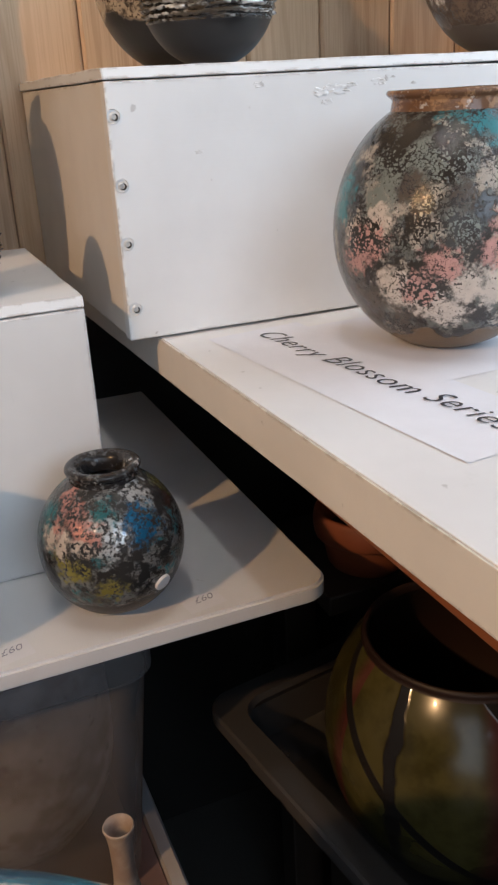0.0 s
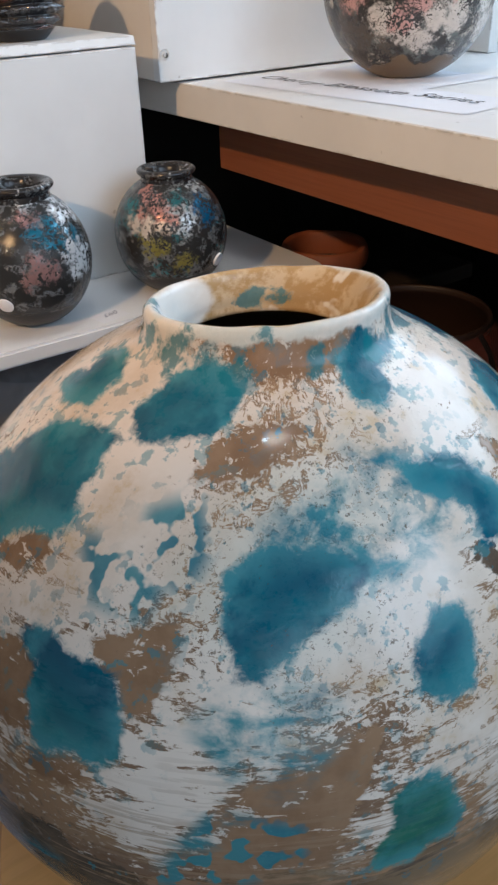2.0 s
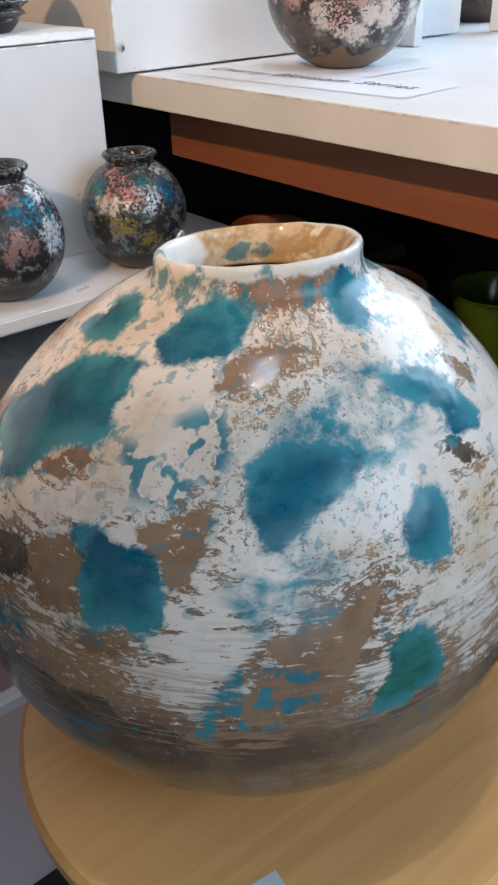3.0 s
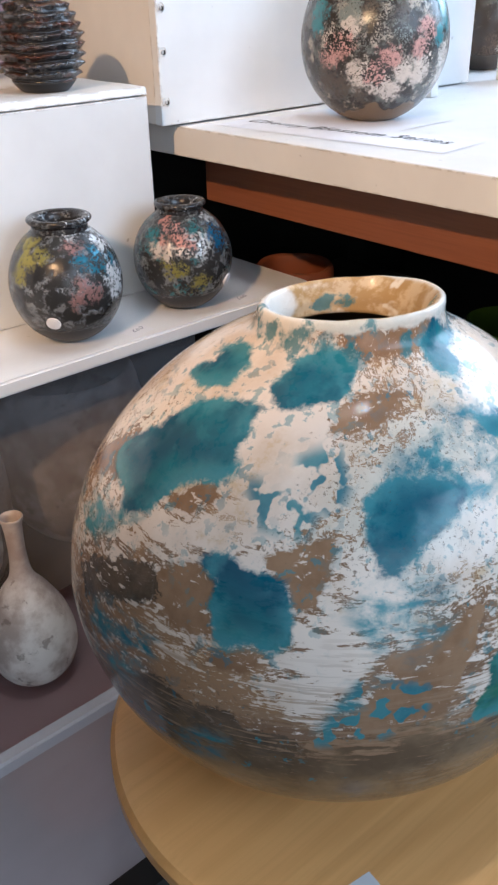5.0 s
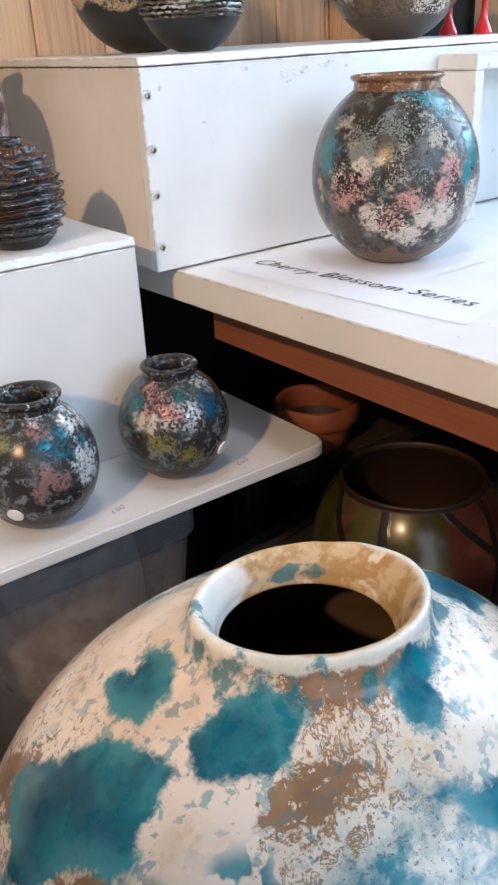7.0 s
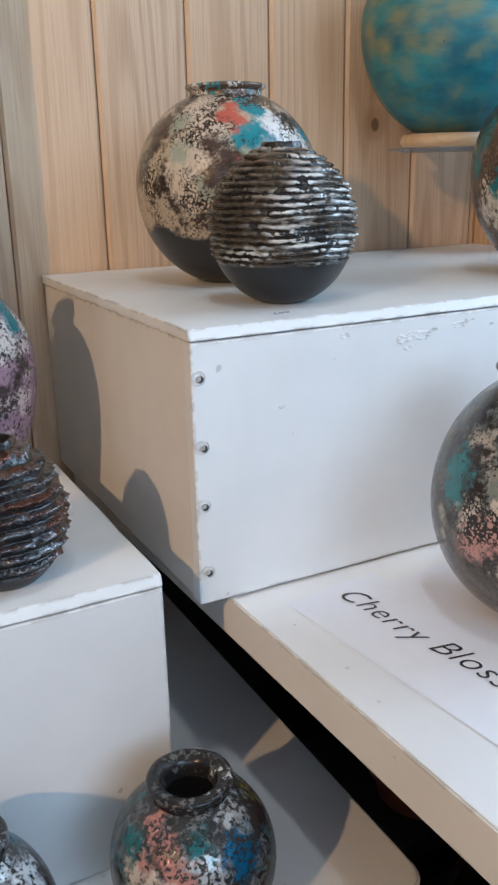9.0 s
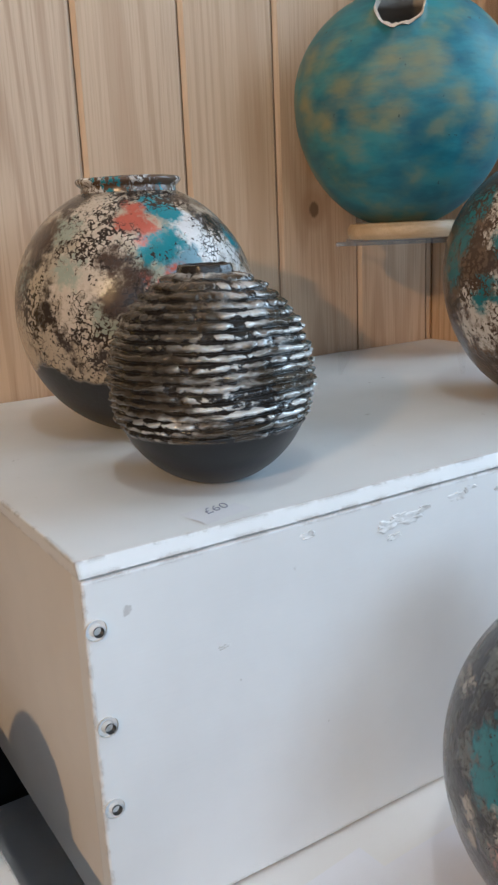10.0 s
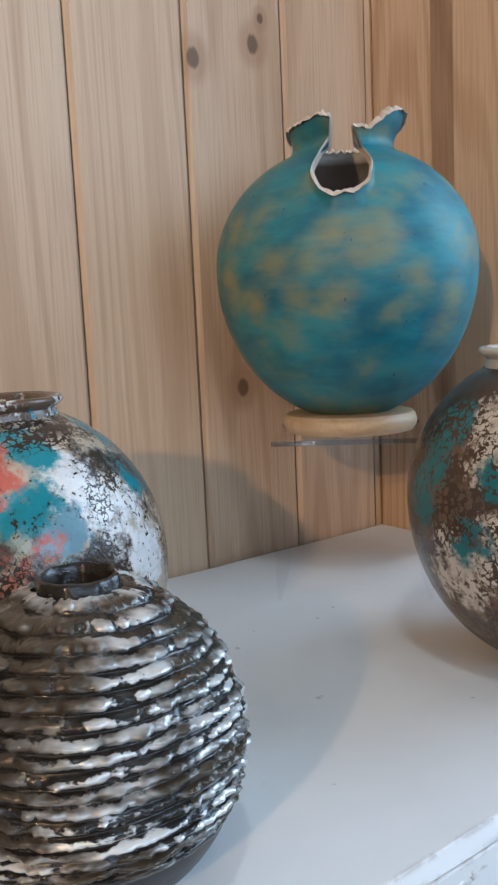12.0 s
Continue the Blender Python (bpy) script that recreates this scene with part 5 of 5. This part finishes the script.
part("body", lathe(smooth_line([(0.0, 0.0), (0.058, 0.0), (0.092, 0.06), (0.104, 0.16), (0.104, 0.27), (0.096, 0.32), (0.089, 0.38), (0.088, 0.54), (0.093, 0.61), (0.086, 0.61), (0.080, 0.54), (0.080, 0.36), (0.06, 0.05), (0.0, 0.012)], 80), 96, wobble(0.012, 1.3, 30)), OLD_GLAZE, tall)


def ridged(name, at, r, zc, foot, mouth, top, ridges, start, depth, glaze, foot_glaze, label, seed, droop, jag, lumpy=False):
    """A globe wrapped in torn horizontal ridges; jag says how far they are torn."""
    base = round_body(r, zc, foot, mouth, top, 60)
    bare = [p for p in base if p[1] < start]
    wrapped = [p for p in base if p[1] >= start - 0.003]
    total = 18 * ridges

    def outline(u):
        x = u * (len(wrapped) - 1)
        i = min(int(x), len(wrapped) - 2)
        t = x - i
        return tuple(a + (b - a) * t for a, b in zip(wrapped[i], wrapped[i + 1]))

    crest = []

    def shape(rr, z, a):
        c, s = math.cos(a), math.sin(a)
        lean = droop * noise.noise(Vector((c * 1.5, s * 1.5, z * 18 + seed)))
        turns = (z - start) / (top - start) * ridges + lean
        u, n = turns % 1.0, math.floor(turns)
        tear = 0.62 + jag * noise.noise(Vector((c * 4, s * 4, n * 3.1 + seed))) + jag * 0.8 * noise.noise(Vector((c * 16, s * 16, n * 5.3 + seed))) + 0.25 * noise.noise(Vector((c * 40, s * 40, z * 300 + seed)))
        ramp = (u / 0.70) ** 1.5 if u < 0.70 else ((1 - u) / 0.30) ** 0.7
        if lumpy:
            ramp = math.sin(math.pi * u ** 1.25) ** 0.9
        near = min(1.0, max(0.0, (z - start + 0.003) / 0.004))
        crest.append(ramp * max(tear, 0.12) * near)
        return rr + near * depth * (ramp * max(tear, 0.12) - 0.35), z + near * depth * 0.28 * ramp * noise.noise(Vector((c * 7, s * 7, n * 2.7 + seed)))

    root = thing(name, at, label, "vase", "ridged vases")
    body = part("body", lathe([outline(k / total) for k in range(total + 1)], 240, shape), glaze, root)
    body.data.attributes.new("crest", "FLOAT", "POINT").data.foreach_set("value", crest)
    part("foot", lathe([(0.0, 0.0)] + bare, 120, wobble(0.008, 1.3, seed)), foot_glaze, root, "bare black foot")
    part("mouth", lathe(smooth_line([(mouth * 0.98, top - 0.001), (mouth * 0.92, top + 0.003), (mouth * 0.78, top + 0.002), (mouth * 0.7, top - 0.01), (mouth * 0.7, top - 0.03), (0.0, top - 0.031)], 24), 64, wobble(0.11, 2.0, seed)), glaze, root)
    return root


ridged("ridged_vase", (0.0961, 0.0619, BOX_Z + 0.0005), 0.0478, 0.0487, 0.014, 0.0135, 0.0975, 17, 0.0290, 0.0036, RIDGE_GLAZE, SMOKED_CLAY, "round silver vase wrapped in torn horizontal ridges with a black foot", 3.0, 0.55, 0.55, True)
ridged("ridged_vase", (-0.112, 0.0175, LBOX_Z + 0.0005), 0.0368, 0.0380, 0.020, 0.013, 0.078, 9, 0.010, 0.0058, FLANGE_GLAZE, SMOKED_CLAY, "round dark copper vase with jagged stacked flanges", 7.0, 0.30, 0.35)

# ---- turquoise vase on its clear riser ----
TQ = (0.3721, 0.2301)
riser = thing("clear_riser", (*TQ, BOX_Z + 0.0005), "clear acrylic riser standing on the white box", "riser", turn=-44)
part("top_plate", block(-0.048, 0.048, -0.045, 0.045, 0.0975, 0.1005, 0.0006), ACRYLIC, riser)
part("side_plate", block(-0.048, -0.045, -0.045, 0.045, 0.0, 0.097, 0.0006), ACRYLIC, riser)
part("side_plate", block(0.045, 0.048, -0.045, 0.045, 0.0, 0.097, 0.0006), ACRYLIC, riser)
disc = slab("wooden_disc", "turned pale wooden disc under the turquoise vase", "stand", lathe(smooth_line([(0.0, 0.0), (0.036, 0.0), (0.0415, 0.002), (0.043, 0.006), (0.0415, 0.0105), (0.036, 0.0125), (0.0, 0.0125)], 40), 80), TURNED_WOOD)
disc.location = (*TQ, BOX_Z + 0.1013)
for y in (-0.0455, 0.0455):
    part("edge", block(-0.048, 0.048, y - 0.0004, y + 0.0004, 0.0975, 0.1005), ACRYLIC_EDGE, riser)


def torn_vase(at, facing):
    """A globe with a flared neck split open down one side; its torn edge curls out."""
    root = thing("turquoise_vase", at, "round turquoise vase with ochre clouds and a torn neck", "vase")
    seg, rows, wall = 360, 120, 0.0042
    foot, r, zc = 0.026, 0.0822, 0.092
    low = round_body(r, zc, foot, 0.0335, 0.159, 40)
    neck = smooth_line([low[-1], (0.0312, 0.163), (0.0310, 0.1665), (0.0322, 0.171), (0.0332, 0.174)], 16)[1:]
    line = low + neck
    cum = [0.0]
    for p, q in zip(line, line[1:]):
        cum.append(cum[-1] + math.dist(p, q))

    def at_len(s):
        for i in range(len(line) - 1):
            if s <= cum[i + 1] or i == len(line) - 2:
                t = (s - cum[i]) / (cum[i + 1] - cum[i])
                return tuple(a + (b - a) * t for a, b in zip(line[i], line[i + 1]))

    full = cum[-1]

    def limit(a):
        d = (a - facing + math.pi) % (2 * math.pi) - math.pi
        jag = 0.0022 * noise.noise(Vector((d * 9, 1.7, 0))) + 0.0008 * noise.noise(Vector((d * 34, 4.2, 0)))
        half = 0.33 + 0.03 * noise.noise(Vector((d * 5, 8.0, 0)))
        k = math.sqrt(max(0.0, 1 - (abs(d) / half) ** 3)) if abs(d) < half else 0.0
        scallop = 0.0022 * abs(math.sin(9.0 * d + 0.6)) * k
        crest = 0.0075 * math.exp(-((d - 1.25) / 0.42) ** 2) + 0.0030 * math.exp(-((d + 0.55) / 0.35) ** 2) - 0.006 * math.exp(-((d - 0.50) / 0.25) ** 2)
        crest -= 0.009 * (1 - math.exp(-(d / 1.9) ** 6))
        return full + crest * (1 - k) + jag - k * 0.070 + scallop

    def surf(u, a, inset):
        top = limit(a)
        s = min(u * (full + 0.012), top)
        rr, z = at_len(min(s, full))
        if s > full:
            z += s - full
        d = (a - facing + math.pi) % (2 * math.pi) - math.pi
        curl = max(0.0, 1 - (top - s) / 0.009) * max(0.0, 1 - abs(d) / 0.9) * 0.0040
        flare = 0.0060 * max(0.0, (s - full + 0.012) / 0.02) * math.exp(-((d - 1.25) / 0.5) ** 2)
        rr = rr + curl + flare - inset
        lean = 0.19 * max(0.0, (s - full + 0.040) / 0.040) * math.exp(-(d / 0.75) ** 2)
        a = a - math.copysign(lean * min(1.0, abs(d) / 0.12), d) + 0.05 * noise.noise(Vector((s * 80, d * 3, 2.0))) * math.exp(-(d / 0.5) ** 2)
        rr *= 1 + 0.008 * noise.noise(Vector((math.cos(a) * 1.5, math.sin(a) * 1.5, z * 9)))
        return Vector((rr * math.cos(a), rr * math.sin(a), z))

    def sheet(inset, u0, flip):
        bm = bmesh.new()
        grid = [[bm.verts.new(surf(u0 + (1 - u0) * j / rows, 2 * math.pi * k / seg, inset)) for k in range(seg)] for j in range(rows + 1)]
        for j in range(rows):
            for k in range(seg):
                q = [grid[j][k], grid[j][(k + 1) % seg], grid[j + 1][(k + 1) % seg], grid[j + 1][k]]
                if all((a.co - b.co).length < 1e-6 for a, b in ((q[0], q[3]), (q[1], q[2]))):
                    continue
                bm.faces.new(q[::-1] if flip else q)
        bm.faces.new(grid[0] if flip else grid[0][::-1])
        return bm

    part("body", sheet(0.0, 0.0, False), TURQUOISE, root)
    part("inside", sheet(wall, 0.03, True), TORN_INSIDE, root)
    edge = bmesh.new()
    rings = []
    for n in range(6):
        t = n / 5
        ring = []
        for k in range(seg):
            a = 2 * math.pi * k / seg
            p, q = surf(2.0, a, -0.0022), surf(2.0, a, wall + 0.0012)
            v = p.lerp(q, t)
            v.z += 0.0026 * math.sin(math.pi * t) + 0.0010 * noise.noise(Vector((a * 14, t * 2, 5)))
            v *= 1 + 0.012 * math.sin(math.pi * t) * noise.noise(Vector((a * 20, 3, 1)))
            ring.append(edge.verts.new(v))
        rings.append(ring)
    for p, q in zip(rings, rings[1:]):
        for k in range(seg):
            edge.faces.new((p[k], p[(k + 1) % seg], q[(k + 1) % seg], q[k]))
    part("torn_edge", edge, RAW_CLAY, root, "ragged pale clay edge")
    return root


torn_vase((*TQ, BOX_Z + 0.1140), math.atan2(-0.39, -0.379))

# ---- paper and price tags ----


def sheet_of_paper(name, at, w, h, turn, label, category, words, size, ink_at, seed=0.0, tilt=0.0, spread=1.0, group=""):
    """A curled sheet with handwriting on it."""
    root = thing(name, at, label, category, group, turn)
    bm = bmesh.new()
    nx, ny = 14, 8
    def lift(x, y):
        return (0.0003 if w > 0.1 else 0.0001) + (0.0002 + 0.0004 * (abs(x / w - 0.5) * 2) ** 6) * (0.6 + 0.5 * noise.noise(Vector((x * 18, y * 18, seed)))) * min(1.0, (w / 0.15) ** 2)
    grid = [[bm.verts.new((w * i / nx, h * j / ny, lift(w * i / nx, h * j / ny))) for i in range(nx + 1)] for j in range(ny + 1)]
    for j in range(ny):
        for i in range(nx):
            bm.faces.new((grid[j][i], grid[j][i + 1], grid[j + 1][i + 1], grid[j + 1][i]))
    part("sheet", bm, PAPER if w > 0.1 else TAG_PAPER, root)
    if words:
        curve = bpy.data.curves.new("writing", "FONT")
        curve.body, curve.size, curve.shear, curve.extrude, curve.offset = words, size, 0.32, 0.00008, -size * 0.012
        curve.space_character = spread
        ob = new("writing", curve)
        me = bpy.data.meshes.new_from_object(ob)
        bpy.data.objects.remove(ob)
        for v in me.vertices:
            v.co.y += 0.05 * size * math.sin(v.co.x / size * 1.7)
        text = new("writing", me)
        me.materials.append(INK if w > 0.1 or words == "380" else PALE_INK)
        text.parent = root
        text.matrix_local = pose(ink_at[0], ink_at[1], 0.0011 if w > 0.1 else 0.0006, 0, 0, tilt)
    return root


sheet_of_paper("paper_sign", (0.049, -0.021, SHELF_Z), 0.258, 0.072, -84, "white paper sheet with handwritten title, lying on the shelf", "sign", "Cherry Blossom Series", 0.0226, (0.010, 0.031), 0.0, 2.0, 1.08)
sheet_of_paper("paper_sheet", (0.112, -0.030, SHELF_Z), 0.150, 0.110, -88, "blank white paper sheet under the mottled vase", "paper", "", 0.02, (0, 0), 3.0)
for x, y, z, turn, words in ((0.058, 0.005, BOX_Z, 12, "£60"), (-0.010, -0.122, LOW_Z, 10, "£60"), (-0.132, -0.122, LOW_Z, 12, "£60"), (0.060, 0.155, BOX_Z, 20, ""), (0.262, 0.028, BOX_Z, -20, "£"), (0.140, -0.150, SHELF_Z, 30, ""), (-0.297, -0.524, STOOL_Z, -98.5, "380")):
    sheet_of_paper("price_tag", (x, y, z), 0.026 if words != "380" else 0.024, 0.018 if words != "380" else 0.0225, turn, "small white paper price tag with handwriting" if words else "small blank white paper tag", "price tag", words, 0.0090, (0.007, 0.008) if words != "380" else (0.0085, 0.004), x * 9, 0.0 if words != "380" else 43.0, 1.0, "price tags")

# ---- under the shelf ----


def storage_box(name, x0, x1, y0, y1, z0, z1, label, lid=True, lip=0.012, taper=0.02, turn=0.0, shell=PLASTIC, rim=PLASTIC_LID):
    """A cloudy plastic box with tapered sides, a rolled lip and a lid."""
    root = thing(name, ((x0 + x1) / 2, (y0 + y1) / 2, z0), label, "storage box", "plastic storage boxes", turn)
    w, d, h = (x1 - x0) / 2, (y1 - y0) / 2, z1 - z0

    def ring(bm, k, z):
        pts = []
        for sx, sy, a0 in ((1, 1, 0), (-1, 1, 90), (-1, -1, 180), (1, -1, 270)):
            for a in range(0, 91, 15):
                c = 0.025
                pts.append(bm.verts.new((sx * (w - k - c) + c * math.cos(radians(a0 + a)), sy * (d - k - c) + c * math.sin(radians(a0 + a)), z)))
        return pts

    def skin(levels, cap):
        bm = bmesh.new()
        rings = [ring(bm, k, z) for k, z in levels]
        for p, q in zip(rings, rings[1:]):
            for i in range(len(p)):
                bm.faces.new((p[i], p[(i + 1) % len(p)], q[(i + 1) % len(p)], q[i]))
        if cap:
            bm.faces.new(rings[0][::-1])
        return bm

    part("body", skin([(lip + taper, 0.0), (lip + 0.002, h - 0.055), (lip - 0.002, h - 0.053), (lip - 0.002, h - 0.014)], True), shell, root)
    part("lip", skin([(lip - 0.002, h - 0.014), (0.002, h - 0.014), (0.0, h - 0.012), (0.0, h - 0.002), (0.002, h), (lip, h), (lip + 0.002, h - 0.006)], False), rim, root, "rolled lip")
    if lid:
        bm = bmesh.new()
        bm.faces.new(ring(bm, lip + 0.003, h - 0.004))
        bmesh.ops.solidify(bm, geom=bm.faces[:], thickness=0.002)
        part("lid", bm, PLASTIC_TOP, root)
    return root


storage_box("storage_box", -0.62, -0.016, -0.095, 0.26, 0.375, LOW_Z - 0.0135, "cloudy clear plastic storage box under the low board")
storage_box("storage_box", -0.72, -0.02, -0.220, 0.26, 0.09, 0.370, "cloudy clear plastic storage box with a lid, full of clay pots", shell=PLASTIC_LOW)
slab("box_stand", "dark wooden stand under the storage box", "stand", block(-0.70, -0.06, -0.17, 0.24, 0.0, 0.0895, 0.003), DARK_WOOD)
storage_box("storage_crate", 0.056, 0.436, -0.33, 0.04, 0.395, 0.468, "open grey plastic crate holding pots", lid=False, lip=0.022, turn=9, shell=CRATE_PLASTIC, rim=CRATE_PLASTIC)
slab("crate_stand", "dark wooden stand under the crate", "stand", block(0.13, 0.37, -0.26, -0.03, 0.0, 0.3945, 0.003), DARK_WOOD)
for x, y, r in ((-0.42, -0.10, 0.085), (-0.235, -0.08, 0.085), (-0.60, -0.08, 0.075), (-0.33, 0.09, 0.085), (-0.13, 0.09, 0.075), (-0.52, 0.10, 0.08)):
    bowl = thing("clay_bowl", (x, y, 0.0925), "reddish clay bowl inside the cloudy storage box", "bowl", "clay bowls")
    part("body", lathe(smooth_line([(0.0, 0.0), (r * 0.5, 0.0), (r * 0.9, 0.08), (r, 0.20), (r * 0.98, 0.262), (r * 0.9, 0.262), (r * 0.85, 0.16), (r * 0.4, 0.02), (0.0, 0.015)], 40), 56, wobble(0.02, 1.4, x)), TERRACOTTA, bowl)

for x, y, r in ((-0.13, 0.03, 0.085), (-0.31, 0.0, 0.085), (-0.49, 0.03, 0.080)):
    bowl = thing("clay_bowl", (x, y, 0.3775), "greyish clay bowl inside the smoky storage box", "bowl", "clay bowls")
    part("body", lathe(smooth_line([(0.0, 0.0), (r * 0.5, 0.0), (r * 0.95, 0.06), (r, 0.13), (r * 0.9, 0.185), (r * 0.8, 0.185), (r * 0.85, 0.13), (r * 0.4, 0.02), (0.0, 0.015)], 40), 56, wobble(0.02, 1.4, x)), BISQUE, bowl)

BOTTLE = smooth_line([(0.0, 0.0), (0.018, 0.0), (0.033, 0.014), (0.0390, 0.037), (0.034, 0.066), (0.0215, 0.092), (0.0112, 0.108), (0.0077, 0.126), (0.0074, 0.148), (0.0078, 0.157)], 80)
for x, y, words in ((-0.280, -0.141, "chalky pale bottle vase with a long thin neck"), (-0.080, -0.158, "chalky pale bottle vase standing near the box corner")):
    bottle = thing("bottle_vase", (x, y, 0.3665), words, "vase", "bottle vases")
    part("body", lathe(BOTTLE, 72, wobble(0.015, 1.4, 4)), BISQUE, bottle)
    part("lip", lathe(smooth_line([(0.0078, 0.156), (0.0084, 0.162), (0.0099, 0.1675), (0.0089, 0.1688), (0.0070, 0.164), (0.0058, 0.15), (0.0, 0.13)], 30), 48, wobble(0.03, 1.4, 4)), BISQUE, bottle)

patch = thing("patchwork_pot", (0.185, -0.140, 0.3985), "large olive and red glazed pot crossed by dark bands", "vase")
part("body", lathe([(0.0, 0.0), (0.052, 0.0)] + round_body(0.100, 0.100, 0.055, 0.073, 0.178, 40), 112, wobble(0.012, 1.2, 6)), PATCHWORK, patch)
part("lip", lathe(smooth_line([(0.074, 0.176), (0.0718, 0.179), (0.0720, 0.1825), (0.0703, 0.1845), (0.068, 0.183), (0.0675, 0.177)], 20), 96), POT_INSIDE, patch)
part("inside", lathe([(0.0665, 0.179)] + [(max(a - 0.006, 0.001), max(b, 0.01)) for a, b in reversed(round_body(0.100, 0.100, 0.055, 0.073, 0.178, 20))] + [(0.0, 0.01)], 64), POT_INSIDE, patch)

green = thing("green_bowl", (0.395, -0.175, 0.3985), "olive-green glazed bowl standing in the grey crate", "bowl")
part("body", lathe(smooth_line([(0.0, 0.0), (0.026, 0.0), (0.032, 0.03), (0.046, 0.08), (0.060, 0.128), (0.058, 0.130), (0.043, 0.082), (0.028, 0.03), (0.0, 0.012)], 48), 72, wobble(0.03, 1.4, 5)), GREEN_GLAZE, green)

terra = thing("terracotta_pot", (0.200, 0.020, 0.5535), "small terracotta pot with a thick rim", "pot")
part("body", lathe([(0.0, 0.0), (0.032, 0.0), (0.036, 0.006), (0.040, 0.026), (0.041, 0.032)], 72, wobble(0.05, 1.5, 2)), TERRA_DARK, terra)
part("rim", lathe(smooth_line([(0.041, 0.030), (0.046, 0.033), (0.048, 0.044), (0.046, 0.054), (0.042, 0.055), (0.039, 0.050), (0.038, 0.030)], 24), 72, wobble(0.06, 1.5, 2)), TERRA_DARK, terra)
# the hollow reuses the near-black brown of the stands
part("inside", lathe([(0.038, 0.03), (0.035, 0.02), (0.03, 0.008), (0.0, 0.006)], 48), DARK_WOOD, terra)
pot_stand = thing("pot_stand", (0.0, 0.0, 0.0), "dark wooden stand under the terracotta pot", "stand")
part("top", block(0.14, 0.40, -0.02, 0.125, 0.534, 0.553, 0.002), DARK_WOOD, pot_stand)
for x in (0.145, 0.36):
    part("leg", block(x, x + 0.035, 0.085, 0.12, 0.0, 0.5338, 0.002), DARK_WOOD, pot_stand)

# ---- gilt frame and the things at the far end ----
frame_thing = thing("gilt_frame", (-0.428, 0.29, BOX_Z + 0.01), "ornate gilded picture frame leaning on the wall", "picture frame")


def moulding(w, h, t):
    bm = bmesh.new()
    prof = [(0.0, 0.0), (0.0, 0.012), (0.006, 0.020), (0.014, 0.022), (0.020, 0.016), (0.026, 0.018), (0.032, 0.008), (0.032, 0.0)]
    rings = []
    for sx, sz in ((1, 1), (-1, 1), (-1, -1), (1, -1)):
        rings.append([bm.verts.new((sx * (w / 2 - a), -b, h / 2 + sz * (h / 2 - a))) for a, b in prof])
    for k in range(4):
        p, q = rings[k], rings[(k + 1) % 4]
        for i in range(len(prof) - 1):
            bm.faces.new((p[i], p[i + 1], q[i + 1], q[i]))
    return bm


part("moulding", moulding(0.76, 0.62, 0.02), GILT, frame_thing, smooth=False)
part("canvas", block(-0.35, 0.35, -0.003, 0.0, 0.03, 0.59), plain("dull_canvas", (0.12, 0.10, 0.08), 0.7), frame_thing)
for k in range(26):
    for sx in (1, -1):
        bead = lathe([(0.0, -0.007), (0.005, -0.005), (0.007, 0.0), (0.005, 0.005), (0.0, 0.007)], 10)
        bmesh.ops.translate(bead, verts=bead.verts, vec=(sx * 0.366, -0.021, 0.02 + 0.0232 * k))
        part("bead", bead, GILT, frame_thing)

shelf_riser = thing("white_riser", (0.347, -0.055, SHELF_Z + 0.0005), "small white bench-like riser on the shelf", "riser")
part("top", block(0.0, 0.215, 0.0, 0.05, 0.1455, 0.160, 0.001), WHITE_SHELF, shelf_riser)
for x in (0.0005, 0.2):
    part("leg", block(x, x + 0.013, 0.001, 0.049, 0.0, 0.145, 0.001), WHITE_SHELF, shelf_riser)
pot("grey_vase", (0.66, 0.10, SHELF_Z + 0.0005), 0.060, 0.060, 0.025, 0.02, 0.112, 0.02, 0.122, RIGHT_GLAZE, BROWN_LIP, "round grey-brown vase on the white shelf", seed=21)
pot("grey_vase", (0.61, -0.13, SHELF_Z + 0.0005), 0.055, 0.055, 0.022, 0.02, 0.103, 0.02, 0.112, BLOSSOM_GLAZE, BROWN_LIP, "round mottled vase near the white riser", seed=25)
for x, y in ((0.465, 0.085), (0.488, 0.054)):
    red = thing("red_bud_vase", (x, y, BOX_Z + 0.0005), "small glossy red bud vase on the white box", "vase", "red bud vases")
    part("body", lathe(smooth_line([(0.0, 0.0), (0.010, 0.0), (0.009, 0.006), (0.004, 0.018), (0.0035, 0.04), (0.006, 0.05), (0.004, 0.05), (0.0, 0.04)], 36), 40), RED_GLAZE, red)

# ---- boards of the pine walls ----
for k in range(-16, 6):
    x = 0.0646 + BOARD * (k + 0.5)
    b = new("board", board_n)
    b.parent, b.location = wall_n, (x, WALL_Y, 0)
for k in range(2):
    b = new("board", board_e)
    b.parent, b.location = wall_e, (0.496, WALL_Y - BOARD * (k + 0.5) + 0.028 * k, 0)
for k in range(3):
    b = new("board", board_e)
    b.parent, b.location = wall_f, (0.80, WALL_Y - BOARD * (k + 0.5), 0)
